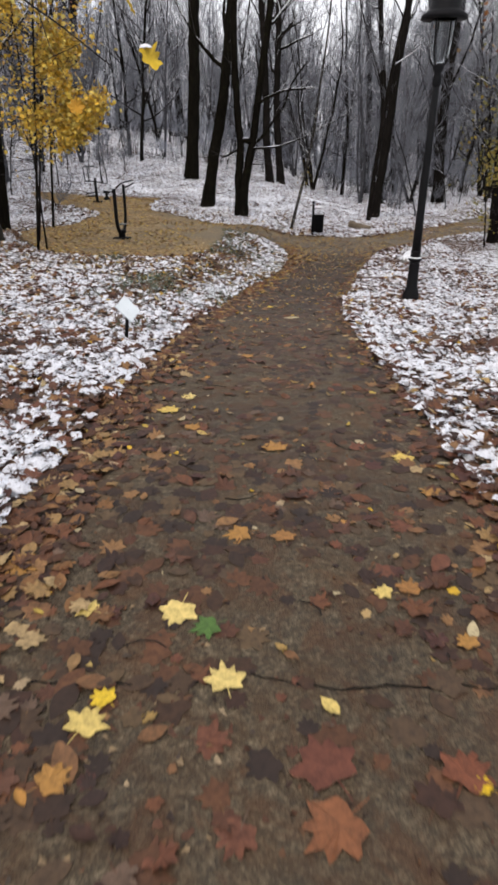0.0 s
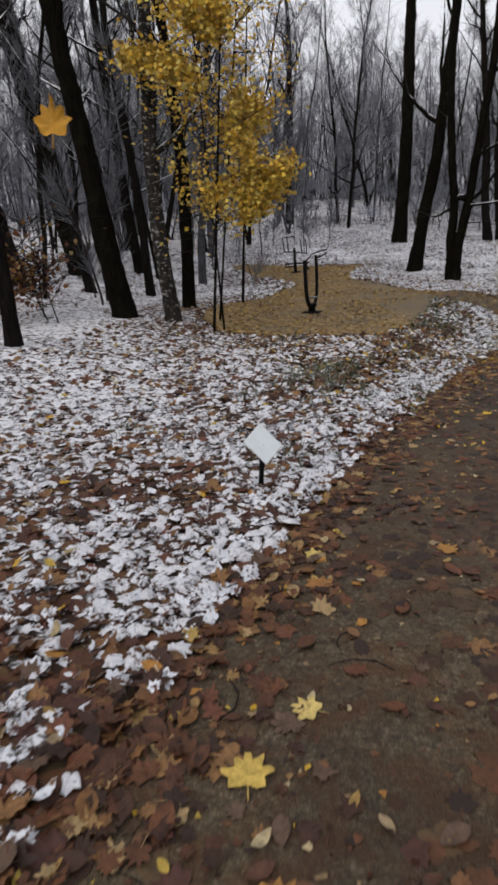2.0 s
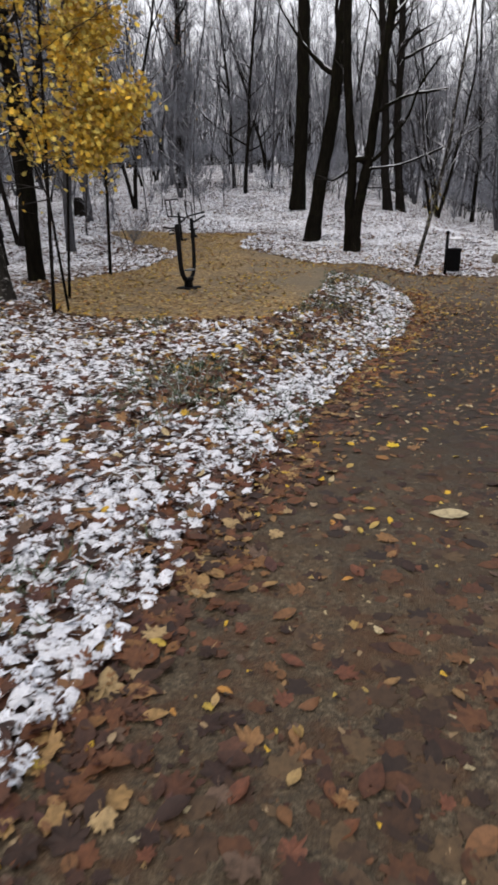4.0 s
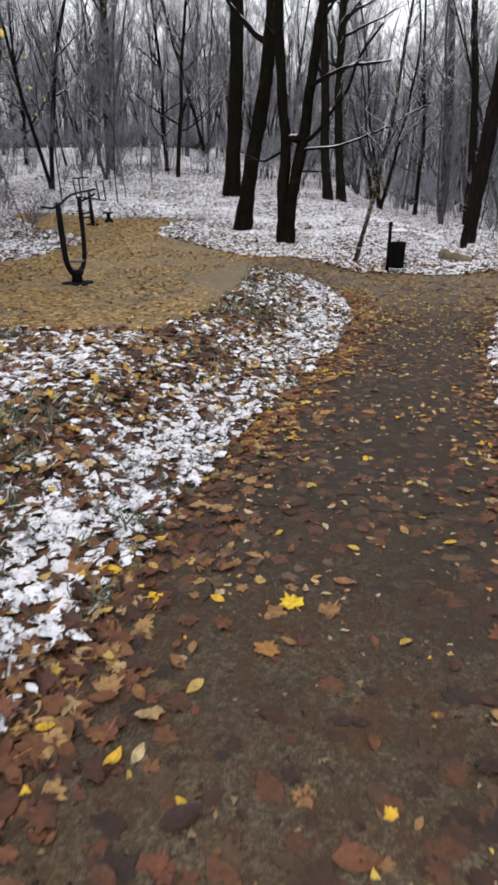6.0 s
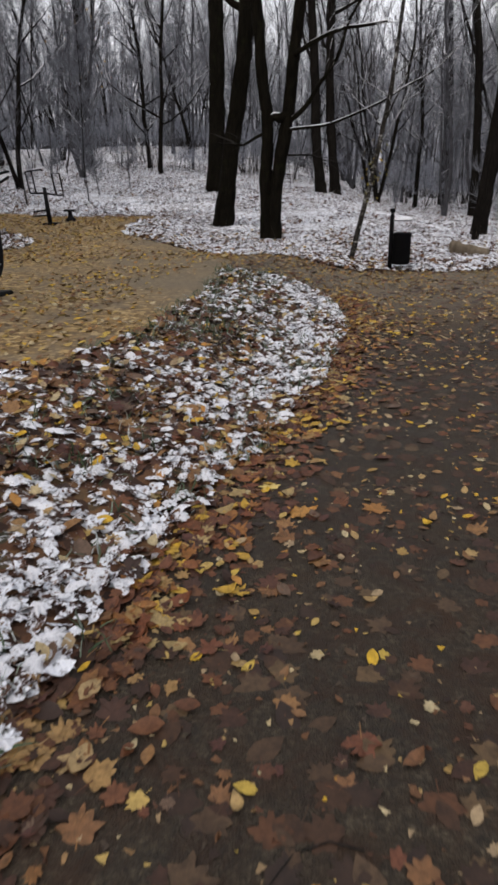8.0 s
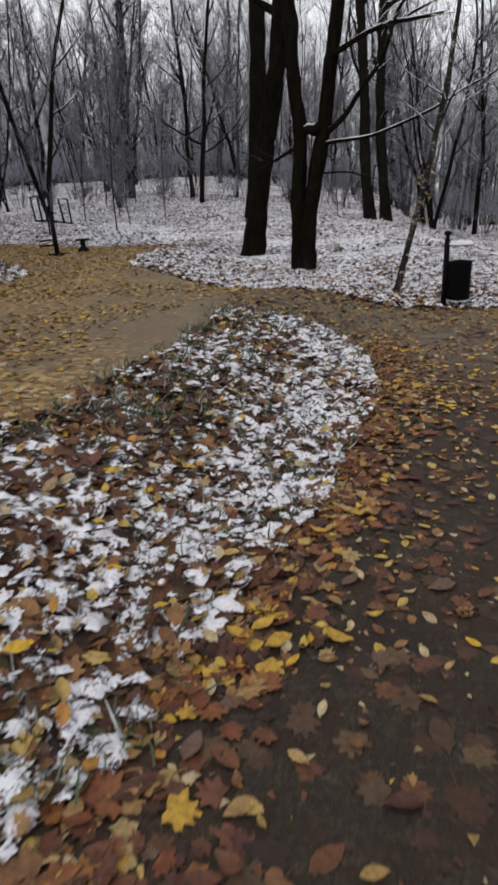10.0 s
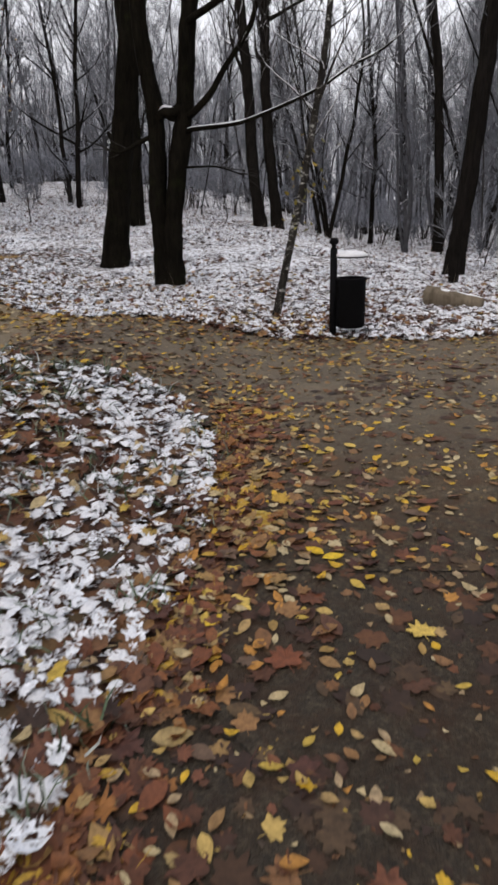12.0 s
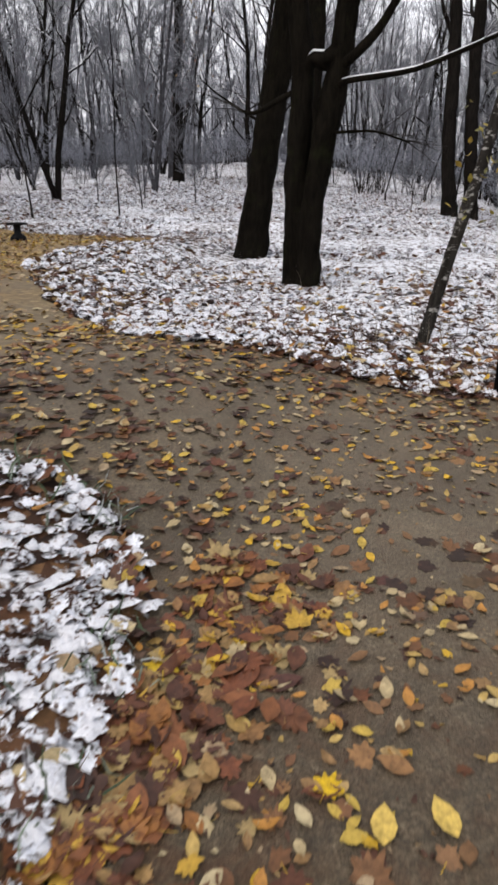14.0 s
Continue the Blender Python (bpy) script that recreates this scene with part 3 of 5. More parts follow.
RISE_TREE = placed_tree("tree", 24, ((-12.99, 53.5, .55), (-12.82, 53.5, 4.64), (-12.63, 53.5, 7.7), (-12.6, 53.5, 9.64)), .27, 17, "straight bare tree on the snowy rise", DARK_BARK, .3, 18, 3)
placed_tree("tree", 25, ((9.61, 56, -2.25), (9.51, 56, 2.74), (9.18, 56, 6.74), (8.92, 56, 9.24)), .26, 17, "bare tree with a straight dark trunk", DARK_BARK, .3, 18, 3)
placed_tree("tree", 26, ((8.55, 43.5, -2.12), (8.4, 43.5, .82), (8.1, 43.5, 4.46), (7.8, 43.5, 6.14)), .19, 16, "bare tree with a straight dark trunk", DARK_BARK, .3, 18, 2.8)
placed_tree("tree", 27, ((12.67, 45, -2.0), (12.3, 45, 3.25), (12.38, 45, 6.32)), .33, 17, "stout bare tree with a reddish dark trunk", DARK_BARK, .25, 16, 3.4)
RIGHT_TREE = placed_tree("tree", 28, ((8.86, 23.7, -1.75), (8.5, 23.7, 2.44), (8.3, 23.7, 5.56)), .16, 13, "dark tree with yellowing drooping leaves", DARK_BARK, .2, 14, 2.4)
placed_tree("tree", 29, ((-7.35, 16, -.68), (-7.62, 16, .95), (-7.78, 16, 2.65), (-8.0, 16, 4.25), (-8.2, 16, 5.73)), .25, 15, "leaning bare tree with rough black bark", OAK_BARK, .2, 16, 2.8)
placed_tree("birch_tree", 30, ((-6.17, 16.1, -.85), (-6.33, 16.1, .89), (-6.34, 16.1, 2.55), (-6.26, 16.1, 4.07), (-6.14, 16.1, 5.47)), .17, 14, "bare birch with mottled pale and dark bark", BIRCH_BARK, .2, 18, 2.6)
placed_tree("tree", 31, ((-6.97, 18.8, -.9), (-6.83, 18.8, 1.44), (-6.79, 18.8, 2.74)), .17, 13, "bare tree with mossy dark bark", OAK_BARK, .2, 16, 2.6)
placed_tree("tree", 32, ((-7.4, 12.0, -.56), (-7.35, 12.0, .89), (-7.4, 12.0, 2.23), (-7.5, 12.0, 3.82)), .14, 12, "dark bare tree near the snowy verge", DARK_BARK, .25, 14, 2.2)

placed_tree("tree", 33, ((-16.3, 24, .0), (-17.0, 24, 3.2), (-17.9, 24, 6.4)), .24, 15, "leaning bare tree with rough black bark", OAK_BARK, .2, 16, 3.0)
placed_tree("tree", 34, ((-14.0, 24.6, .15), (-14.6, 24.6, 3.2), (-15.2, 24.6, 6.4), (-15.6, 24.6, 8.5)), .27, 16, "leaning bare tree with rough black bark", OAK_BARK, .2, 16, 3.0)
placed_tree("tree", 35, ((-11.6, 21.5, -.3), (-12.1, 21.5, 2.5), (-12.7, 21.5, 5.5)), .16, 13, "leaning bare tree with rough black bark", DARK_BARK, .2, 16, 2.6)
placed_tree("tree", 36, ((-10.2, 23, -.5), (-10.3, 23, 2.5), (-10.6, 23, 5.5)), .15, 13, "dark bare tree among saplings", DARK_BARK, .2, 16, 2.6)
placed_tree("tree", 37, ((-12.6, 27, -.2), (-12.9, 27, 2.8), (-13.1, 27, 6.0)), .2, 14, "dark bare tree among saplings", DARK_BARK, .2, 16, 2.6)

# ---------------------------------------------------------------- leaves


def maple_leaf(rng, curl=0.25):
    """A maple leaf about one metre across, stalk at the foot; five toothed lobes."""
    tips = ((-90, .20), (-62, .30), (-38, .40), (-22, .34), (-8, .33), (6, .44), (16, .52), (27, .42), (38, .33), (50, .42), (58, .50), (68, .41), (76, .36), (84, .50), (90, .58), (96, .50), (104, .36), (112, .41), (122, .50), (130, .42), (142, .33), (153, .42), (164, .52), (174, .44), (188, .33), (202, .34), (218, .40), (242, .30))
    v, f = [(0, 0, 0)], []
    for a, r in tips:
        r *= rng.uniform(.88, 1.1)
        x, y = r * math.cos(radians(a)), r * math.sin(radians(a))
        v.append((x, y, curl * (x * x + y * y) * rng.uniform(-.4, 1.5)))
    k = len(tips)
    f += [(0, 1 + i, 1 + (i + 1) % k) for i in range(k)]
    v += [(-.012, -.1, .01), (.012, -.1, .01), (.03, -.55, .05), (.01, -.55, .05)]
    f += [(k + 1, k + 4, k + 3), (k + 1, k + 3, k + 2)]
    return np.array(v), np.array(f)


def oval_leaf(rng, curl=0.5):
    """An elm or lime leaf about one metre long, folded on its midrib."""
    v, f = [], []
    for i, (t, w) in enumerate(((0, .02), (.2, .20), (.45, .27), (.7, .20), (.9, .07), (1, .0))):
        z = curl * ((t - .5) ** 2) * rng.uniform(.3, 1.3)
        v += [(-w, t - .5, z + w * .35), (0, t - .5, z), (w, t - .5, z + w * .35)]
        if i:
            b = 3 * i
            f += [(b - 3, b - 2, b + 1), (b - 3, b + 1, b), (b - 2, b - 1, b + 2), (b - 2, b + 2, b + 1)]
    return np.array(v), np.array(f)


def snow_clump(rng):
    """A small uneven pad of snow, about one metre across."""
    k, v, f = 10, [(0, 0, rng.uniform(.12, .26))], []
    lobes = [rng.choice((.6, .8, .95, 1.1)) * rng.uniform(.85, 1.15) for _ in range(k)]
    for ring, (s, h) in enumerate(((.45, .19), (.8, .12), (1.0, -.04))):
        for i in range(k):
            a = 2 * math.pi * (i + rng.uniform(-.22, .22)) / k
            r = .55 * s * lobes[i]
            v.append((r * math.cos(a), .72 * r * math.sin(a), h * rng.uniform(.4, 1.5) if ring < 2 else h))
    for i in range(k):
        j = (i + 1) % k
        f.append((0, 1 + i, 1 + j))
        for ring in (0, 1):
            b = 1 + ring * k
            f += [(b + i, b + k + i, b + k + j), (b + i, b + k + j, b + j)]
    return np.array(v), np.array(f)


def snow_leaf(rng, outline, dome):
    """A leaf buried under soft snow: its outline, swollen in the middle and drooping at the rim."""
    v, f = outline
    v, f = v[:29].copy(), f[:28]
    away_ = np.hypot(v[:, 0], v[:, 1])
    v[:, :2] *= np.array([rng.uniform(.85, 1.12) for _ in v])[:, None]
    mid = v[1:] * .55
    mid[:, 2] = [dome * rng.uniform(.55, 1.05) for _ in mid]
    v[0, 2] = dome * rng.uniform(.8, 1.2)
    v[1:, 2] = [-.03 - .05 * a * rng.random() for a in away_[1:]]
    k = len(mid)
    faces = [(0, 1 + i, 1 + (i + 1) % k) for i in range(k)]
    for i in range(k):
        j = (i + 1) % k
        faces += [(1 + i, 1 + k + i, 1 + k + j), (1 + i, 1 + k + j, 1 + j)]
    return np.concatenate((v[:1], mid, v[1:])), np.array(faces)


def fragment(rng):
    """A torn bit of leaf."""
    a = sorted(rng.uniform(0, 6.283) for _ in range(5))
    v = [(0, 0, .06)] + [(rng.uniform(.25, .6) * math.cos(t), rng.uniform(.2, .5) * math.sin(t), rng.uniform(0, .15)) for t in a]
    return np.array(v), np.array([(0, 1 + i, 1 + (i + 1) % 5) for i in range(5)])


def scatter(name, shapes, spots, mat, label, category, parent=None, flat=False):
    """One mesh of many small pieces. spots: x, y, z, size, yaw, tilt x, tilt y."""
    vs, fs, base = [], [], 0
    for i, (x, y, z, size, yaw, tx, ty) in enumerate(spots):
        v, f = shapes[i % len(shapes)]
        m = np.array(Euler((tx, ty, yaw)).to_matrix()) * size
        vs.append(v @ m.T + (x, y, z))
        fs.append(f + base)
        base += len(v)
    co, face = np.concatenate(vs), np.concatenate(fs)
    me = bpy.data.meshes.new(name)
    me.vertices.add(len(co))
    me.vertices.foreach_set("co", co.astype(np.float32).ravel())
    me.loops.add(face.size)
    me.loops.foreach_set("vertex_index", face.astype(np.int32).ravel())
    me.polygons.add(len(face))
    me.polygons.foreach_set("loop_start", np.arange(0, face.size, face.shape[1], dtype=np.int32))
    me.polygons.foreach_set("use_smooth", np.full(len(face), not flat))
    me.update(calc_edges=True)
    me.materials.append(mat)
    ob = new(name, me)
    if parent is not None:
        ob.parent = parent
        ob["kind"] = "stuff"
        ob["label"] = label
        return ob
    return tagged(ob, label, category, kind="stuff")


R = random.Random(77)
MAPLES = [maple_leaf(R, c) for c in (.1, .3, .5, .2, -.2, .4)]
OVALS = [oval_leaf(R, c) for c in (.2, .6, 1.0, .4)]
CLUMPS = [snow_clump(R) for _ in range(14)]
BITS = [fragment(R) for _ in range(12)]
SNOW_LEAVES = [snow_leaf(R, MAPLES[i % 6], .11 + .04 * (i % 3)) for i in range(9)]
SNOWY = MAPLES[:5] + OVALS[1:3] + [(v * (1, 1, .8), f) for v, f in SNOW_LEAVES[:4]]
SODDEN = [(v * (1, 1, .12), f) for v, f in MAPLES] + [(v * (1, 1, .15), f) for v, f in OVALS[:2]]


def spot(x, y, size, lift=.004, tilt=.18):
    return (x, y, land(x, y) + lift, size, R.uniform(0, 6.283), R.uniform(-tilt, tilt), R.uniform(-tilt, tilt))


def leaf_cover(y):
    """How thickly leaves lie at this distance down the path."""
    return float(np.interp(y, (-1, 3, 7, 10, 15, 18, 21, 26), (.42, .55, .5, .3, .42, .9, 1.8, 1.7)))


def path_leaves():
    brown, tan, bits, tan_bits = [], [], [], []
    for _ in range(165000):
        x, y = R.uniform(-2, 11), R.uniform(-.8, 31)
        if not on_path(x, y):
            continue
        d = from_path(x, y)
        left = x < float(np.interp(y, (0, 8, 14, 20), (0, .3, 1.1, 2.3)))
        edge = math.exp(-d / ((.36 if y > 2.5 else .25) if left else .16))
        patch = max(0, .45 + 1.1 * noise.noise((x * 1.2, y * 1.2, 9)) + .5 * noise.noise((x * 4, y * 4, 3)))
        share = float(np.interp(y, (0, 6, 10, 16, 20, 25), (.13, .15, .3, .5, .72, .8)))
        r = R.random()
        if r < .45:
            if R.random() < .25 + .8 * patch + edge:
                (tan_bits if R.random() < share * .7 else bits).append(spot(x, y, R.uniform(.015, .05), .003, .25))
            continue
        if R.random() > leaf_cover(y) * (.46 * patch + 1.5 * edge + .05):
            continue
        if R.random() < share * (1 - .3 * edge):
            tan.append(spot(x, y, R.uniform(.045, .09), .006 + .025 * R.random() * edge, .3))
        else:
            big = R.random() < .5
            brown.append(spot(x, y, R.uniform(.08, .15) if big else R.uniform(.035, .08), .004 + .025 * R.random() * edge, .2))
    return brown, tan, bits, tan_bits


def edge_carpet():
    """Thick drift of rust, orange and yellow leaves along the inner edge, densest before the fork."""
    out = []
    while len(out) < 3300:
        y = R.uniform(-.6, 22)
        x = float(np.interp(y, [p[1] for p in PATH_LEFT[1:13]], [p[0] for p in PATH_LEFT[1:13]])) + abs(R.gauss(0, .21)) - .08
        if R.random() < (.55 + .6 * noise.noise((x * 2, y * 2, 14))) * (.6 + .4 * smooth(14, 18, y)):
            out.append(spot(x, y, R.uniform(.06, .14), .004 + .018 * R.random(), .22))
    while len(out) < 4000:
        y = R.uniform(.3, 22)
        x = float(np.interp(y, [p[1] for p in PATH_RIGHT[::-1][1:13]], [p[0] for p in PATH_RIGHT[::-1][1:13]])) - abs(R.gauss(0, .16)) + .10
        out.append(spot(x, y, R.uniform(.06, .13), .004 + .014 * R.random(), .22))
    return out


def sodden_leaves():
    """Flat wet leaves trodden into the path, in drifts with barer asphalt between."""
    out = []
    for _ in range(26000):
        x, y = R.uniform(-1.4, 5), R.uniform(-.8, 23)
        if not on_path(x, y):
            continue
        drift = .42 + 1.1 * noise.noise((x * .9, y * .55, 41)) + .5 * noise.noise((x * 3, y * 3, 8))
        if R.random() < drift * float(np.interp(y, (0, 1.2, 3, 9, 13, 22), (.30, .55, .9, .8, .45, .35))):
            out.append(spot(x, y, R.uniform(.06, .16), .002 + .004 * R.random(), .05))
    return out


def near_walk(s):
    """Beside the line walked, over the stretch that is seen closest."""
    x, y = s[0], s[1]
    return abs(x - float(np.interp(y, (0, 6, 10, 14, 20), (0, .05, .5, 1.1, 1.9)))) < .75 and .9 < y < 24


def lay(name, spots, shapes, single, many, label, limit):
    near = [s for s in spots if near_walk(s)][:limit]
    kept = set(near)
    rest = [s for s in spots if s not in kept]
    meshes = []
    for v, f in shapes:
        me = bpy.data.meshes.new(name)
        me.from_pydata(v.tolist(), [], f.tolist())
        me.materials.append(single)
        for p in me.polygons:
            p.use_smooth = True
        meshes.append(me)
    for i, (x, y, z, size, yaw, tx, ty) in enumerate(near):
        ob = new(name, meshes[i % len(meshes)])
        ob.matrix_world = Matrix.LocRotScale((x, y, z), Euler((tx, ty, yaw)), (size, size, size))
        ob.parent = path
    scatter("fallen_leaves", shapes, rest, many, label, "leaves", path)


brown_spots, tan_spots, bit_spots, tan_bit_spots = path_leaves()


def verge_snow(x, y, d):
    """Share of the verge that lies white here: broad patches, a brown drift down the tongue."""
    w = .54 + .26 * math.exp(-((d - .35) / .3) ** 2) * (1 - smooth(8, 10, y)) + .75 * noise.noise((x * .8, y * .8, 21)) + .55 * noise.noise((x * 2.6, y * 2.6, 2)) + .25 * noise.noise((x * 7, y * 7, 5))
    tongue = smooth(8, 13, y) * (x < 2.4) * (1 - smooth(23, 24.5, y))
    if tongue <= 0:
        return w - .5 * math.exp(-d / .10)
    drift = math.exp(-((d - 1.25) / .45) ** 2) * (1 - .75 * smooth(18, 20, y))
    rim = math.exp(-from_clearing(x, y) / .45)
    w += tongue * (.30 * math.exp(-((d - .42) / .3) ** 2) - .42 * drift - .40 * rim - .05 - .16 * smooth(.6, 1.0, d) * (1 - smooth(17.5, 19, y)))
    w -= .5 * math.exp(-d / .10)
    return w


def verge_spots():
    """Leaves, snow-covered leaves and snow pads on the verges beside the path."""
    leaves, covered, pads, yellow = [], [], [], []
    for _ in range(185000):
        x, y = R.uniform(-7, 6.8), R.uniform(.2, 31)
        if on_path(x, y) or on_clearing(x, y):
            continue
        d = from_path(x, y)
        if R.random() > .16 + .84 * math.exp(-d / 2.2):
            continue
        white = verge_snow(x, y, d)
        late = smooth(9, 15, y) * (x < 2.5)
        h = .020 + .03 * R.random()
        if d < .03 or R.random() > .20 + .80 * white:
            if R.random() < .06 + .30 * late:
                yellow.append(spot(x, y, R.uniform(.06, .12), h + .012, .5))
            else:
                leaves.append(spot(x, y, R.uniform(.07, .17), h, .55))
        elif R.random() < .60:
            covered.append(spot(x, y, R.uniform(.055, .125), h + .004, .6))
        else:
            pads.append(spot(x, y, R.uniform(.05, .125) * (1.45 if R.random() < .12 else 1), h + .004, .4))
    return leaves, covered, pads, yellow


litter, covered, pads, late_yellow = verge_spots()
scatter("leaf_litter", MAPLES + OVALS[:2], litter, BROWN_LEAF, "curled brown fallen leaves on the verge", "leaves")
scatter("yellow_litter", OVALS + MAPLES[:2], late_yellow, TAN_LEAF, "yellow and tan fallen leaves on the verge", "leaves")
scatter("snowy_leaves", SNOWY, covered, DUSTED, "fallen leaves covered with fresh snow", "leaves")
scatter("snow_pads", SNOW_LEAVES + [(v * (1, 1, .5), f) for v, f in CLUMPS[:4]], pads, PAD_SNOW, "small pads of fresh snow on fallen leaves", "snow")
far_litter, far_pads = [], []
for _ in range(26000):
    fx, fy = R.uniform(-16, 14), 24 + 34 * R.random() ** 1.3
    if not on_path(fx, fy) and not on_clearing(fx, fy):
        (far_litter if R.random() < .17 else far_pads).append(spot(fx, fy, R.uniform(.09, .20), .03, .7))
scatter("wood_litter", MAPLES[:2] + OVALS, far_litter, BROWN_LEAF, "brown leaves poking through the snow in the wood", "leaves")
scatter("wood_snow", CLUMPS + OVALS[:3], far_pads, DUSTED, "lumps of snow and frosted leaves in the wood", "snow")
plaza_spots = []
for _ in range(24000):
    px, py = R.uniform(-10, 0), R.uniform(15.5, 33)
    if R.random() > .45 + 1.1 * noise.noise((px * .6, py * .6, 4)) + .5 * smooth(-3.5, -5.5, px):
        continue
    if on_clearing(px, py):
        plaza_spots.append(spot(px, py, R.uniform(.05, .11), .012 + .012 * R.random(), .35))
scatter("tan_leaves", OVALS + MAPLES[:1], plaza_spots, TAN_LEAF, "tan leaves strewn over the clearing", "leaves", clearing)



def withered(root_stem, low, high, count, spread, seed):
    """The last rusty leaves that still hang on a bare tree."""
    root, stem = root_stem[0], root_stem[1]
    rng = random.Random(seed)
    spots = []
    for _ in range(count):
        q, _way = along(stem, rng.uniform(low, high))
        spots.append((q.x + rng.gauss(0, spread), q.y + rng.gauss(0, spread), q.z + rng.gauss(0, .4), rng.uniform(.10, .18), rng.uniform(0, 6), rng.uniform(.4, 1.4), rng.uniform(-.6, .6)))
    scatter("foliage", MAPLES, spots, AUTUMN, "last withered rusty leaves", "", root)


withered(RISE_TREE, .12, .5, 190, .9, 61)
withered(RIGHT_TREE, .15, .45, 120, .8, 62)

# ---------------------------------------------------------------- yellow maple and other leafy growth


def leafy(name, seed, feet, top, centre, spread, count, size, label, mat, droop=.6):
    """Thin stems with twigs that carry leaves, thick in the middle and ragged outside."""
    rng = random.Random(seed)
    root = thing(name, feet[0][0], feet[0][1], label, "tree")
    o = root.location
    tips = []
    for fx, fy, tx, ty, r in feet:
        z0 = land(fx, fy) - .1
        pts = resample([Vector((fx, fy, z0)) - o, Vector((fx * .6 + tx * .4, fy * .6 + ty * .4, z0 + (top - z0) * .4)) - o, Vector((tx, ty, top)) - o], 5)
        part("stem", Shape().tube(pts, [r * (1 - .75 * i / 10) for i in range(len(pts))], 7, True, .1), DARK_BARK, root)
        twigs = Shape()
        for _ in range(34):
            q, e = along(pts, rng.uniform(.26, 1))
            a = rng.uniform(0, 6.283)
            br = wander(rng, q, (math.cos(a), math.sin(a), rng.uniform(-.1, .8)), rng.uniform(.7, 1.9), 4, .2, .03)
            twigs.tube(br, [.012, .010, .007, .005, .003], 4, False)
            tips += br[1:]
            for _ in range(3):
                s = wander(rng, br[rng.randint(1, 4)], (rng.uniform(-1, 1), rng.uniform(-1, 1), rng.uniform(-.3, .7)), rng.uniform(.3, .8), 2, .3, 0)
                twigs.tube(s, [.005, .004, .002], 3, False)
                tips += s[1:]
        part("outer_crown", twigs, TWIG, root)
    c = Vector(centre) - o
    spots = []
    while len(spots) < count:
        t = rng.choice(tips)
        p = t + Vector((rng.gauss(0, .16), rng.gauss(0, .16), rng.gauss(-.05, .16)))
        w = (p - c)
        if (w.x / spread[0]) ** 2 + (w.y / spread[1]) ** 2 + (w.z / spread[2]) ** 2 > 1 or noise.noise((p + o) * 1.1) < -.16:
            if rng.random() < .93:
                tips.append(rng.choice(tips[:50]))
                continue
        spots.append((p.x, p.y, p.z, size * rng.uniform(.6, 1.2), rng.uniform(0, 6.283), rng.gauss(droop, .7), rng.gauss(0, .6)))
    ob = scatter("foliage", MAPLES, spots, mat, "", "", root)
    ob["label"] = "thin yellow autumn leaves" if mat is YELLOW_LEAF else "withered tan and rusty leaves" if mat is AUTUMN else "drooping yellow-green leaves"
    return root


leafy("maple_tree", 41, ((-5.04, 15.6, -4.0, 15.6, .035), (-4.9, 15.9, -5.0, 15.4, .025), (-6.38, 21.6, -5.2, 20.5, .045), (-5.5, 17.2, -4.1, 17.0, .03)), 8.5, (-4.5, 16.8, 4.9), (2.2, 3.2, 4.0), 13500, .10, "slender maple saplings in yellow autumn leaf", YELLOW_LEAF)
leafy("shrub", 43, ((8.2, 22.6, 7.4, 22.2, .03), (8.7, 23.4, 8.6, 23.0, .03)), 3.2, (8.1, 22.8, 1.4), (1.2, 1.2, 1.6), 700, .11, "leaning shrub with yellow-green drooping leaves", OLIVE_LEAF, 1.0)

leafy("bush", 44, ((-8.9, 15.2, -9.6, 15.0, .02), (-8.5, 15.0, -9.3, 15.4, .016), (-9.3, 15.6, -8.9, 15.2, .016)), 1.6, (-9.1, 15.2, .2), (1.2, 1.0, .8), 750, .13, "low bush with withered tan and rusty leaves", AUTUMN, 1.0)

# a few green leaves still on the young birch
spots = []
for _ in range(46):
    q, _d = along(b_stem, R.uniform(.14, .34))
    spots.append((q.x + R.gauss(.02, .18), q.y + R.gauss(0, .15), q.z + R.gauss(0, .12), R.uniform(.06, .10), R.uniform(0, 6), R.uniform(.3, 1.2), R.uniform(-.6, .6)))
scatter("foliage", OVALS, spots, OLIVE_LEAF, "last yellow-green leaves", "", birch)


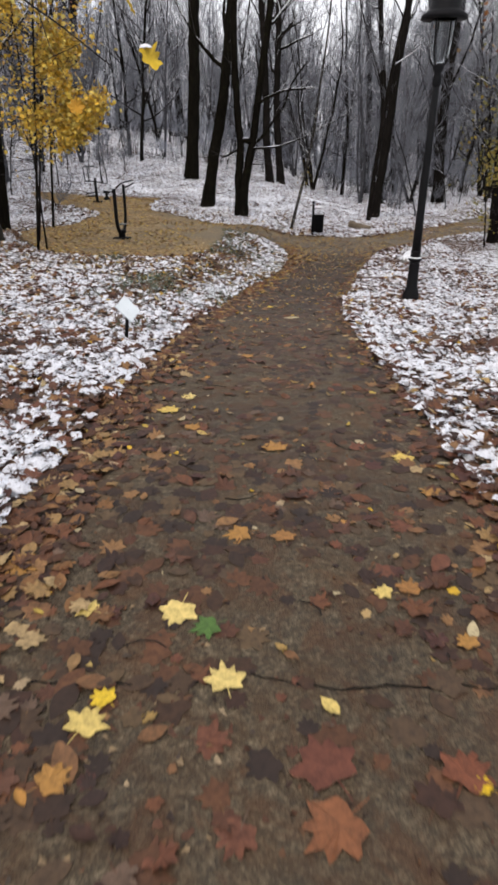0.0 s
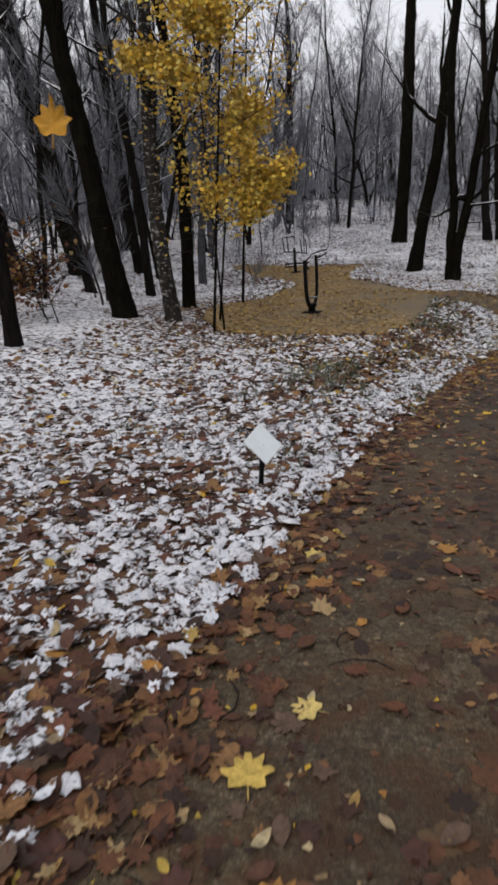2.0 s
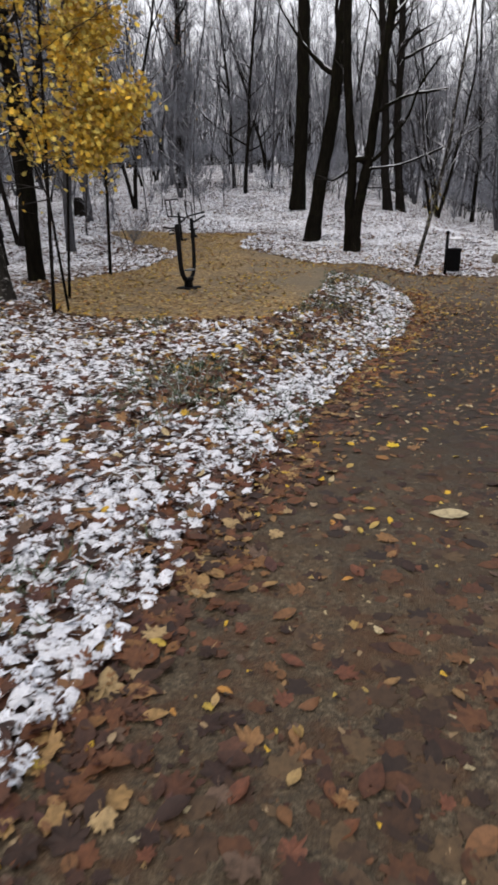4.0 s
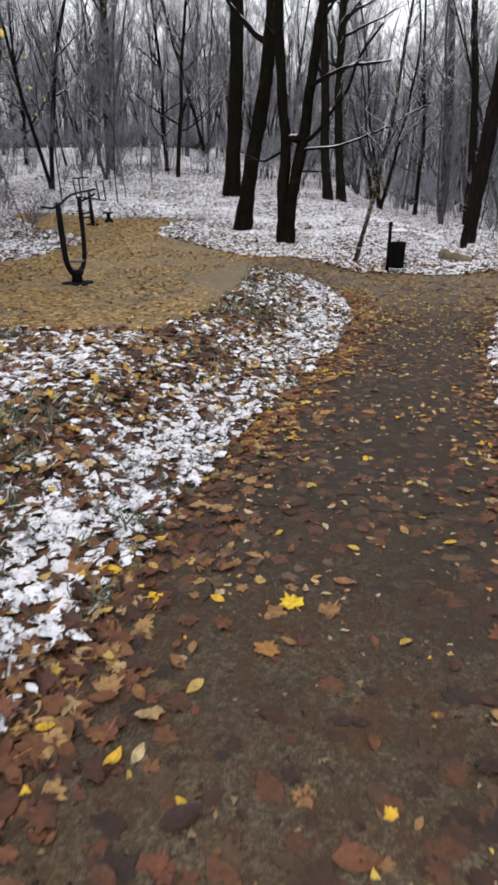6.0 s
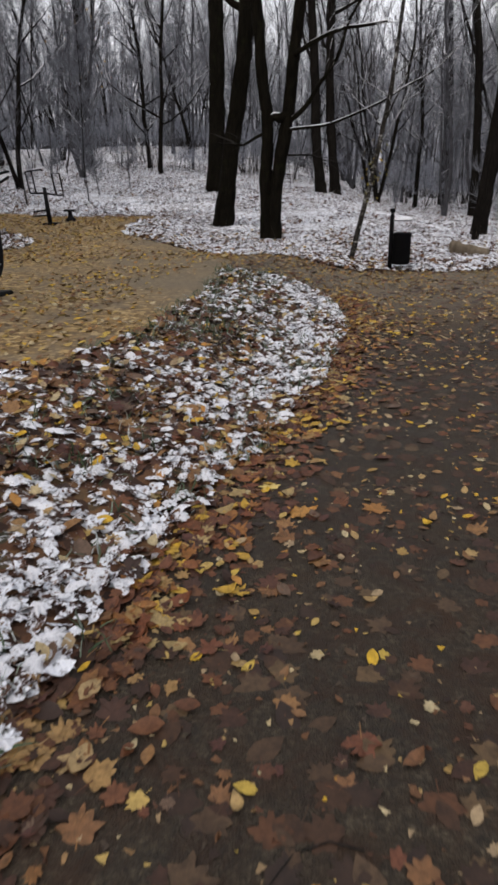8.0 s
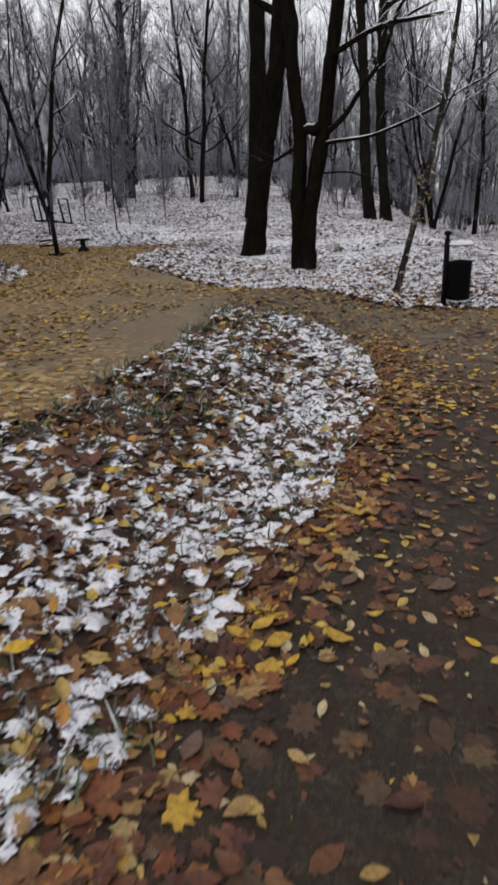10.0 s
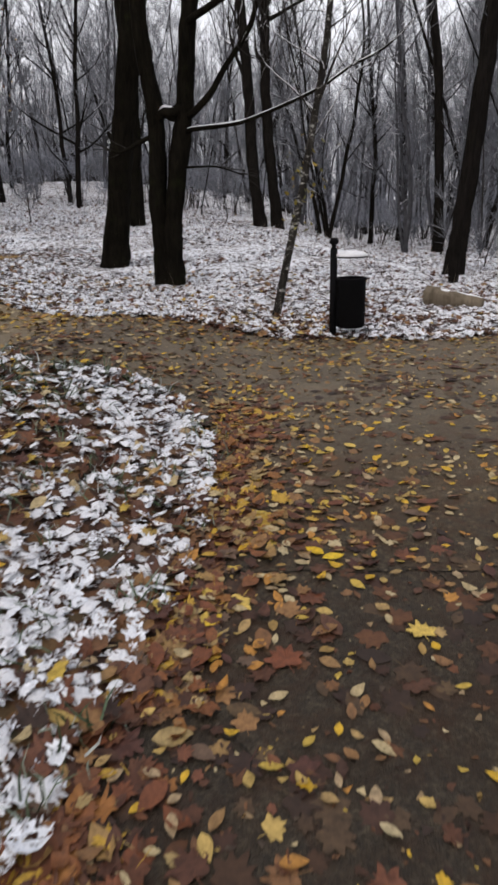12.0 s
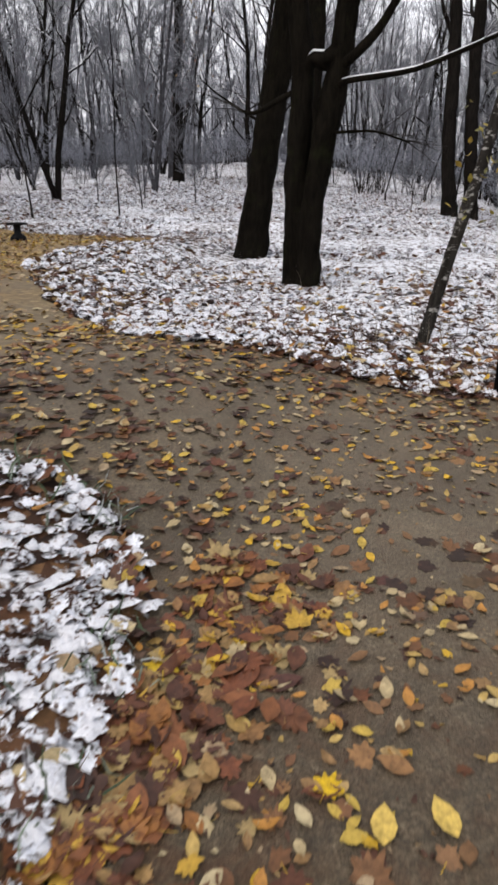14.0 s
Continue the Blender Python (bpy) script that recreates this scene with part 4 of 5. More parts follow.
def overhanging_twig():
    """A thin branch over the verge with two last leaves."""
    root = thing("maple_branch", -7.4, 11.9, "thin overhanging branch with a few last yellow leaves", "branch", z=land(-7.4, 11.9))
    o = root.location
    for line, r in ((((-7.4, 12.0, 2.4), (-4.6, 8.8, 3.3), (-2.4, 6.0, 2.8), (-1.35, 4.8, 2.24), (-.9, 4.75, 1.93)), .016), (((-1.9, 5.4, 2.55), (-1.0, 4.2, 2.35), (-.55, 3.8, 2.0)), .006), (((-1.35, 4.8, 2.24), (-1.25, 4.65, 2.0), (-1.13, 4.6, 1.78)), .004)):
        pts = resample([Vector(p) - o for p in line], 6)
        part("twig", Shape().tube(pts, [r * (1 - .8 * i / len(pts)) for i in range(len(pts))], 6), TWIG, root)
    for (x, y, z), size, mat, turn in (((-.51, 3.75, 1.87), .15, BRIGHT_ONE, (1.1, .5, .6)), ((-1.12, 4.6, 1.68), .12, YELLOW_ONE, (1.35, .1, .3)), ((-.62, 3.9, 2.12), .13, BRIGHT_ONE, (1.0, -.4, 2.0)), ((-1.9, 5.2, 2.3), .12, BRIGHT_ONE, (1.2, .3, 1.0))):
        v, f = MAPLES[2]
        s = Shape()
        m = Euler(turn).to_matrix() * size
        s.v, s.f = [m @ Vector(p) + Vector((x, y, z)) - o for p in v.tolist()], [tuple(q) for q in f.tolist()]
        part("leaf", s, mat, root)
    s = Shape()
    v, f = CLUMPS[1]
    s.v, s.f = [Vector(p) * .07 + Vector((-.53, 3.75, 1.925)) - o for p in v.tolist()], [tuple(q) for q in f.tolist()]
    part("snow_cap", s, SNOW, root, "bit of snow on the leaf")


overhanging_twig()

# ---------------------------------------------------------------- park furniture


def street_lamp(x, y):
    root = thing("street_lamp", x, y, "tall black iron park lamp with a glass lantern", "street lamp")
    part("base", Shape().lathe(((.17, -.05), (.17, .05), (.155, .16), (.12, .24), (.105, .30), (.095, .7), (.10, .74)), sides=8), BLACK_PAINT, root)
    part("ring", Shape().lathe(((.08, .74), (.125, .78), (.13, .81), (.10, .84), (.085, .90), (.10, .93), (.07, .98)), sides=16), BLACK_PAINT, root)
    part("shaft", Shape().lathe(((.082, .96), (.074, 1.4), (.066, 2.6), (.058, 3.66)), sides=14), BLACK_PAINT, root)
    part("collar", Shape().lathe(((.05, 3.6), (.075, 3.64), (.08, 3.74), (.055, 3.80), (.095, 3.88), (.10, 3.92), (.06, 3.95)), sides=16), BLACK_PAINT, root)
    for s in range(4):
        a = math.pi / 4 + s * math.pi / 2
        pts = [Vector((r * math.cos(a), r * math.sin(a), z)) for r, z in ((.05, 3.9), (.13, 3.95), (.19, 4.08), (.215, 4.3), (.22, 4.58))]
        part("bracket", Shape().tube(resample(pts, 3), [.013] * 13, 6), BLACK_PAINT, root)
    m, n, l, b = material("lantern_glass", 0.05)
    b.inputs["Transmission Weight"].default_value = 1.0
    b.inputs["IOR"].default_value = 1.03
    b.inputs["Base Color"].default_value = (.85, .88, .88, 1)
    glass = part("glass", Shape().lathe(((.10, 3.96), (.155, 4.04), (.19, 4.2), (.20, 4.56))), m, root, "clear glass lantern bowl")
    glass.visible_shadow = False
    part("roof", Shape().lathe(((.37, 4.56), (.375, 4.60), (.30, 4.66), (.25, 4.70), (.24, 4.82), (.17, 4.88), (.07, 5.0), (.03, 5.08)), sides=20), BLACK_PAINT, root)
    part("snow_ring", Shape().lathe(((.12, .815), (.115, .83), (.095, .845)), sides=16), SNOW, root, "thin snow on the ring")


street_lamp(3.13, 12.1)


def litter_bin(x, y):
    root = thing("litter_bin", x, y, "black litter bin on a post with a snowy hood", "litter bin")
    part("post", Shape().lathe(((.045, -.1), (.045, 1.10)), sides=12), BIN_PAINT, root)
    part("finial", Shape().lathe(((.045, 1.10), (.028, 1.12), (.028, 1.15), (.055, 1.17), (.06, 1.20), (.045, 1.23), (.03, 1.235)), sides=14), BIN_PAINT, root)
    drum = Shape().lathe(((.165, .14), (.185, .16), (.185, .72), (.195, .735), (.195, .755), (.175, .755), (.175, .72)), (.22, -.03, 0), 20)
    part("bucket", drum, BIN_PAINT, root)
    for h in (.3, .62):
        part("strap", Shape().box((.05, -.02, h), (.06, .05, .04), .008), BIN_PAINT, root)
    part("hood", Shape().lathe(((.19, 1.0), (.2, 1.012), (.16, 1.03), (.08, 1.045), (.02, 1.05)), (.22, -.03, 0), 20), BIN_PAINT, root)
    part("snow_cap", Shape().lathe(((.195, 1.014), (.19, 1.035), (.14, 1.065), (.06, 1.078), (.01, 1.08)), (.22, -.03, 0), 20), SNOW, root, "cap of snow on the hood")


litter_bin(2.43, 24.95)


def cut_log():
    root = thing("log", 4.55, 27.0, "pale cut log lying in the snow", "log")
    o = root.location
    pts = resample([Vector(p) - o for p in ((4.2, 27.3, land(4.2, 27.3) + .16), (4.4, 27.15, land(4.4, 27.15) + .15), (4.65, 26.98, land(4.65, 26.98) + .12), (4.95, 26.8, land(4.95, 26.8) + .08))], 4)
    part("trunk", Shape().tube(pts, [.17, .175, .17, .165, .15, .14, .15, .15, .13, .12, .12, .11, .10], 12, True, .25), CUT_WOOD, root)
    top = [p + Vector((0, .03, .09)) for p in pts]
    part("snow_cap", Shape().tube(top[2:], [.03, .05, .055, .06, .05, .06, .055, .05, .045, .04, .02], 7, True, .3), SNOW, root, "snow on the log")


cut_log()


def sign_plate():
    """A small tilted white plate on a short stake in the verge."""
    root = thing("label_plate", -1.42, 7.35, "blank white plate tilted on a short stake", "sign")
    o = root.location
    c = Vector((-1.375, 7.18, -.25))
    nz = Vector((.67, -.48, .57)).normalized()
    ex = Vector((.68, .07, -.73))
    ex = (ex - nz * ex.dot(nz)).normalized()
    ey = nz.cross(ex)
    turn = Matrix((ex, ey, nz)).transposed().to_4x4()
    part("plate", Shape().box(c - o, (.246, .231, .012), .003, turn), WHITE_PLATE, root, "", False)
    part("stake", Shape().tube([Vector((-1.44, 7.24, land(-1.44, 7.24) - .1)) - o, c - o - nz * .006], [.022, .02], 8), BLACK_PAINT, root)


sign_plate()


def exercise_machine():
    root = thing("exercise_machine", -3.80, 19.8, "black outdoor exercise machine with upright arms and handles", "exercise machine")
    root.rotation_euler.z = radians(75)
    root.scale.x = .8
    part("base_plate", Shape().box((0, 0, .02), (.5, .42, .06), .01), BLACK_PAINT, root)
    part("pedestal", Shape().lathe(((.11, .02), (.10, .16), (.14, .2), (.14, .26)), sides=14), BLACK_PAINT, root)
    for line, r in ((((0, 0, .18), (-.22, 0, .28), (-.34, 0, .50), (-.38, 0, .9), (-.40, 0, 1.42)), .055), (((.04, 0, .2), (.26, 0, .28), (.38, 0, .48), (.42, 0, .9), (.40, 0, 1.5)), .045)):
        pts = resample([Vector(p) for p in line], 5)
        part("upright", Shape().tube(pts, [r] * len(pts), 10), BLACK_PAINT, root)
    for line in (((-.4, 0, 1.36), (-.15, -.06, 1.50), (.2, -.02, 1.55), (.5, -.06, 1.58), (.62, -.25, 1.62)), ((-.4, 0, 1.38), (-.46, .1, 1.34), (-.46, .32, 1.36)), ((.40, 0, 1.42), (.45, -.1, 1.45), (.5, -.3, 1.55))):
        pts = resample([Vector(p) for p in line], 4)
        part("handle", Shape().tube(pts, [.018] * len(pts), 8), BLACK_PAINT, root)
    part("foot_rest", Shape().box((.02, -.05, .42), (.32, .18, .03), .008), STEEL_GREY, root)


exercise_machine()


def pull_frame():
    root = thing("pull_machine", -6.65, 29.6, "outdoor pull machine of thin dark tube on a post", "exercise machine")
    part("post", Shape().tube([(0, 0, -.05), (-.02, 0, .5), (-.03, 0, 1.0)], [.07, .06, .05], 10), BLACK_PAINT, root)
    part("base_plate", Shape().box((.02, 0, .03), (.36, .36, .06), .01), BLACK_PAINT, root)
    for line in (((-.46, 0, .86), (-.52, 0, 1.42), (-.05, 0, 1.46), (-.02, 0, 1.44)), ((-.28, 0, .84), (-.34, 0, 1.44)), ((-.46, 0, .86), (0, 0, .84), (.5, 0, .76), (.46, 0, 1.34), (.22, 0, 1.36), (.3, 0, .8)), ((-.02, 0, .40), (-.44, 0, .36), (-.46, 0, .24), (-.02, 0, .26))):
        pts = [Vector(p) for p in line]
        part("bar", Shape().tube(pts, [.024] * len(pts), 8), BLACK_PAINT, root)
    seat = thing("stool", -6.5, 30.9, "low dark metal seat mount on the clearing", "stool")
    part("base", Shape().lathe(((.16, -.03), (.15, .08), (.07, .14), (.07, .3)), sides=12), BLACK_PAINT, seat)
    part("seat", Shape().box((0, 0, .32), (.32, .3, .05), .015), BLACK_PAINT, seat)


pull_frame()


def stone_block(x, y, size, label):
    bm = bmesh.new()
    bmesh.ops.create_icosphere(bm, subdivisions=3, radius=1)
    for v in bm.verts:
        v.co *= 1 + .25 * noise.noise(v.co * 1.3)
        v.co.z = max(v.co.z, -.3)
        v.co = Vector((v.co.x * size[0], v.co.y * size[1], v.co.z * size[2]))
    root = thing("boulder", x, y, label, "stone")
    s = Shape()
    bm.verts.index_update()
    s.v, s.f = [v.co.copy() for v in bm.verts], [tuple(v.index for v in f.verts) for f in bm.faces]
    part("rock", s, STONE, root)
    top = Shape()
    keep = [f for f in bm.faces if f.normal.z > .35]
    index = {}
    for f in keep:
        row = []
        for v in f.verts:
            if v.index not in index:
                index[v.index] = len(top.v)
                top.v.append(v.co * 1.04 + Vector((0, 0, .015)))
            row.append(index[v.index])
        top.f.append(tuple(row))
    part("snow_cap", top, SNOW, root, "snow on the stone")
    bm.free()


stone_block(4.75, 18.9, (.28, .22, .36), "snow-capped grey stone beside the path")
stone_block(1.45, 3.75, (.10, .08, .05), "small stone under snow at the path edge")


def stump(x, y):
    root = thing("stump", x, y, "dark rotten stump in the snow", "stump")
    part("trunk", Shape().lathe(((.36, -.1), (.30, .1), (.25, .4), (.27, .6), (.2, .78), (.06, .82)), sides=14), DARK_BARK, root)


stump(-13.3, 35.8)

# ---------------------------------------------------------------- the wood around


def wood_tree(seed, height, r0, bend, low, count, reach, mat, name="tree", label="bare woodland tree with thin snow on its branches", stems=1):
    rng = random.Random(seed)
    root = tagged(new(name), label, "tree", "trees of the wood")
    limbs, twigs, snow = Shape(), Shape(), Shape()
    for k in range(stems):
        a = 6.283 * (k + rng.random() * .6) / stems
        apart = (stems > 1) * .3
        pts = [Vector((0, 0, -.4)), Vector((apart * .4 * math.cos(a), apart * .4 * math.sin(a), .3))]
        d = Vector((rng.uniform(-bend, bend) + apart * math.cos(a), rng.uniform(-bend, bend) + apart * math.sin(a), 1)).normalized()
        while pts[-1].z < height * (1 - .12 * k):
            d = (d + Vector((rng.uniform(-.14, .14), rng.uniform(-.14, .14), .07))).normalized()
            pts.append(pts[-1] + d * 1.3)
        r = r0 * (1 - .15 * k)
        radii = flare(pts, r, r * .2, .35)
        part("trunk", Shape().tube(pts, radii, 8, True, .12), mat, root)
        grow_limbs(rng, limbs, twigs, snow, pts, r, r * .2, low, count // stems + 3 * (stems > 1), reach, 7, 5, .5, .5)
    part("crown", limbs, mat, root)
    part("outer_crown", twigs, FROST_HAZE_TWIG, root)
    part("branch_snow", snow, SNOW, root)
    return root


# outer twigs and every third tree's bark carry painted haze in their colour
MODELS = [wood_tree(100 + i, 12 + (i * 7) % 6, .06 + .022 * (i % 6), .16, .14 + .03 * (i % 4), 26 + i % 6, 3.4 + .4 * (i % 4), (DARK_BARK, DARK_BARK, HAZY_BARK)[i % 3], stems=(1, 2, 1, 3, 1, 1, 2, 1, 3, 2, 1, 2)[i]) for i in range(12)]
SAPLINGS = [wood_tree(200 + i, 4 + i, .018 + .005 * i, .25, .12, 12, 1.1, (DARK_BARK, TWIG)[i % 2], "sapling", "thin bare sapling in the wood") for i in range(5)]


def plant_wood():
    rng = random.Random(5)
    taken = [(-1.97, 32), (-3.6, 43), (1.44, 45), (2.16, 45), (-.3, 29.5), (1.69, 26.4), (6.2, 33), (5.5, 30.5), (-13, 53.5), (9.6, 56), (8.55, 43.5), (12.7, 45), (8.86, 23.7), (-7.3, 16), (-6.2, 16.1), (-7, 18.8), (-7.3, 12), (-5, 15.6), (-6.4, 21.6)]
    first = {m: True for m in MODELS + SAPLINGS}

    def free(x, y, gap):
        if -11 < x < 19 and -16 < y < 41 and (on_path(x, y) or on_clearing(x, y) or from_path(x, y) < 1.6 or from_clearing(x, y) < 1.0):
            return False
        return all((x - a) ** 2 + (y - b) ** 2 > gap * gap for a, b in taken)

    def plant(models, areas, gap, low, high):
        for x0, x1, y0, y1, count in areas:
            made, tries = 0, 0
            while made < count and tries < count * 12:
                tries += 1
                x, y = rng.uniform(x0, x1), rng.uniform(y0, y1)
                if not free(x, y, gap):
                    continue
                model = rng.choice(models)
                s = rng.uniform(low, high)
                m = Matrix.LocRotScale((x, y, land(x, y)), Euler((rng.gauss(0, .03), rng.gauss(0, .03), rng.uniform(0, 6.283))), (1, 1, 1))
                if first[model]:
                    model.matrix_world = m
                    first[model] = False
                else:
                    copy_thing(model, m)
                taken.append((x, y))
                made += 1

    plant(MODELS, ((-52, 40, 56, 95, 150), (-30, -6, 46, 60, 14), (4, 36, 44, 60, 26), (-34, -9.5, 17, 46, 38), (11, 34, 24, 44, 20), (-22, -9, 4, 16, 8), (4.5, 20, 0, 20, 9), (-18, -4, -18, 2, 8), (4, 18, -18, 0, 6)), 1.3, 1, 1)
    plant(SAPLINGS, ((-45, 36, 48, 80, 60), (-26, -7.5, 14, 46, 40), (7, 26, 27, 48, 24), (-3, 5, 48, 58, 6)), .5, 1, 1)


plant_wood()


def as_arrays(shape):
    return np.array([tuple(v) for v in shape.v]), np.array(shape.f)


def far_wood():
    """The woods beyond, too thick and distant to tell tree from tree."""
    rng = random.Random(8)
    stems, crowns, spots = [], [], []
    for _ in range(36):
        s, t = Shape(), Shape()
        h, lean = rng.uniform(11, 20), rng.gauss(0, 1.0)
        pts = [Vector((0, 0, 0)), Vector((lean * .3 + rng.gauss(0, .3), 0, h * .3)), Vector((lean * .9 + rng.gauss(0, .5), 0, h * .65)), Vector((lean * 1.6 + rng.gauss(0, .7), 0, h))]
        s.tube(pts, [.11, .09, .06, .02], 4, False)
        for _ in range(24):
            q, e = along(pts, rng.uniform(.08, 1))
            b = rng.uniform(0, 6.283)
            w = Vector((math.cos(b), math.sin(b), rng.uniform(.4, 1.6))).normalized() * rng.uniform(1.2, 3.4)
            t.tube([q, q + w * .5 + Vector((0, 0, .1)), q + w * 1.2], [.045, .032, .014], 3, False)
        stems.append(as_arrays(s))
        crowns.append(as_arrays(t))
    for _ in range(2600):
        a = radians(rng.uniform(-62, 62)) if rng.random() < .8 else rng.uniform(0, 6.283)
        d = rng.uniform(96, 190)
        x, y = d * math.sin(a), d * math.cos(a)
        spots.append((x, y, land(x, y) - .5, rng.uniform(.85, 1.15), rng.uniform(0, 6.283), 0, 0))
    # the haze over these woods is in their pale bark and twig colours
    scatter("far_wood_trunks", stems, spots, HAZY_BARK, "distant bare woodland beyond the clearing", "wood")
    scatter("far_wood_branches", crowns, spots, HAZY_FAR_TWIG, "frosted branches of the distant bare wood, paled for haze", "wood")


far_wood()



def thicket():
    """Low brushwood between the trunks at the back of the wood."""
    rng = random.Random(19)
    stems, tips, spots = [], [], []
    for _ in range(24):
        s, t = Shape(), Shape()
        h = rng.uniform(1.2, 3.6)
        for _ in range(7):
            a = rng.uniform(0, 6.283)
            w = Vector((math.cos(a), math.sin(a), 0)) * h * rng.uniform(.1, .45)
            p = w * .3
            q = p + w * .5 + Vector((0, 0, h * rng.uniform(.35, .55)))
            r = q + w + Vector((0, 0, h * rng.uniform(.25, .5)))
            s.tube([p, q, r], [.018, .013, .007], 3, False)
            for _ in range(6):
                o = q.lerp(r, rng.random())
                t.tube([o, o + Vector((rng.gauss(0, .4), rng.gauss(0, .4), rng.uniform(.1, .8)))], [.012, .006], 3, False)
        stems.append(as_arrays(s))
        tips.append(as_arrays(t))
    for _ in range(1500):
        x, y = rng.uniform(-55, 42), 47 + 50 * rng.random() ** .8
        if noise.noise((x * .12, y * .12, 6)) > -.05 and not (abs(x + 4) < 7 and y < 52):
            spots.append((x, y, land(x, y) - .1, rng.uniform(.8, 1.1), rng.uniform(0, 6.283), 0, 0))
    scatter("brushwood_stems", stems, spots, TWIG, "thin dark brushwood between the far trunks", "brushwood")
    # twig colour paled for haze as well as frost
    scatter("brushwood_twigs", tips, spots, HAZY_FAR_TWIG, "frosted twigs of the far brushwood, paled for haze", "brushwood")


thicket()

# ---------------------------------------------------------------- small things on the ground


def grass_tufts():
    spots = []
    rng = random.Random(15)
    blade = (np.array([(-.03, 0, 0), (.03, 0, 0), (.026, .15, .45), (-.026, .15, .45), (0, .6, .7)]), np.array([(0, 1, 2), (0, 2, 3), (3, 2, 4)]))
    for _ in range(7000):
        x, y = rng.uniform(-3.6, 1.4), rng.uniform(7.5, 22.2)
        if on_path(x, y) or on_clearing(x, y):
            continue
        rim = smooth(15.8, 18, y) * math.exp(-from_clearing(x, y) / .55)
        tuft = math.exp(-((x + 1.75) ** 2 / .3 + (y - 11.8) ** 2 / 1.0))
        edge = .35 * math.exp(-from_path(x, y) / .2)
        if rng.random() > .65 * rim + .7 * tuft + .7 * edge + .10 * (noise.noise((x * .7, y * .7, 33)) > .12):
            continue
        for _ in range(9):
            gx, gy = x + rng.gauss(0, .06), y + rng.gauss(0, .06)
            spots.append((gx, gy, land(gx, gy) + .03, rng.uniform(.08, .19), rng.uniform(0, 6.283), rng.uniform(-1.2, 1.0), rng.uniform(-.8, .8)))
    scatter("grass", [blade], spots, GRASS, "short frosted grass tufts among the leaves", "grass")


grass_tufts()


def dry_stalks():
    rng = random.Random(16)
    blade = (np.array([(-.012, 0, 0), (.012, 0, 0), (.010, .05, .5), (-.010, .05, .5), (0, .2, 1)]), np.array([(0, 1, 2), (0, 2, 3), (3, 2, 4)]))
    spots = []
    for _ in range(5000):
        x, y = rng.uniform(-18, 14), 25.5 + 32 * rng.random() ** 1.2
        if on_path(x, y) or on_clearing(x, y) or noise.noise((x * .35, y * .35, 12)) < -.05:
            continue
        spots.append((x, y, land(x, y), rng.uniform(.15, .45), rng.uniform(0, 6.283), rng.uniform(-.3, .3), rng.uniform(-.3, .3)))
    scatter("dry_grass", [blade], spots, STALK, "thin dry stalks standing in the snow", "grass")


dry_stalks()


def twigs_on_path():
    rng = random.Random(31)
    for i in range(34):
        y = rng.uniform(.8, 22)
        mid = float(np.interp(y, (0, 6, 10, 14, 20), (0, .2, .6, 1.2, 2.2)))
        x = mid + rng.uniform(-1, 1)
        if not on_path(x, y):
            continue
        a, ln = rng.uniform(0, 6.283), rng.uniform(.08, .28)
        pts = [Vector((x + ln * t * math.cos(a + t), y + ln * t * math.sin(a + t), 0)) for t in (0, .33, .66, 1)]
        for p in pts:
            p.z = land(p.x, p.y) + .006
        tagged(part("twig", Shape().tube(pts, [.003, .003, .0025, .0015], 5), TWIG), "small dry twig lying on the wet path", "twig", "twigs on the path")


twigs_on_path()


def cracks():
    rng = random.Random(3)
    for (x0, x1, y0) in ((-.75, .95, 1.52), (.9, 2.7, 19.35), (-.4, 1.3, 11.9)):
        s, k = Shape(), 46
        for i in range(k + 1):
            x = x0 + (x1 - x0) * i / k
            y = y0 + .05 * noise.noise((x * 4, y0, 0)) + .02 * noise.noise((x * 17, y0, 0))
            w = .003 + .004 * abs(noise.noise((x * 9, y0, 5)))
            s.v += [Vector((x, y - w, land(x, y) + .004)), Vector((x, y + w, land(x, y) + .004))]
            if i:
                b = 2 * i
                s.f.append((b - 2, b, b + 1, b - 1))
        part("crack", s, TAR, path, "dark crack across the asphalt")


cracks()


def single_leaf(x, y, size, mat, kind="maple", yaw=0.0):
    """One leaf that stands out on the path."""
    v, f = MAPLES[int(abs(x * 100 + y * 10)) % 6] if kind == "maple" else OVALS[int(abs(x * 100)) % 4]
    me = bpy.data.meshes.new("leaf")
    me.from_pydata((v * (1, 1, .35)).tolist(), [], f.tolist())
    me.materials.append(mat)
    ob = new("leaf", me)
    ob.matrix_world = Matrix.LocRotScale((x, y, land(x, y) + .012), Euler((-.07, 0, yaw)), (size, size, size))
    ob.parent = path
    ob["label"] = {"pale_yellow_leaf": "pale yellow leaf", "bright_yellow_leaf": "bright yellow leaf", "rust_leaf": "rust-red leaf", "orange_leaf": "orange-brown leaf", "tan_leaf": "tan leaf", "green_leaf": "green leaf"}[mat.name]


single_leaf(-.06, 1.52, .15, PALE_ONE, yaw=.2)
single_leaf(-.25, 1.88, .17, PALE_ONE, yaw=2.8)
single_leaf(-.13, 1.79, .13, GREEN_ONE, yaw=1.9)
single_leaf(-.59, 1.88, .11, PALE_ONE, yaw=1.0)
single_leaf(-.48, 1.34, .15, PALE_ONE, yaw=-.4)
single_leaf(-.44, 1.44, .10, BRIGHT_ONE, yaw=.8)
single_leaf(-.53, 1.15, .12, ORANGE_ONE, yaw=-.9)
single_leaf(.24, 1.20, .22, RUST_ONE, yaw=.4)
single_leaf(.27, 1.42, .09, PALE_ONE, "oval", yaw=.6)
single_leaf(.25, 1.03, .2, RUST_ONE, yaw=2.2)
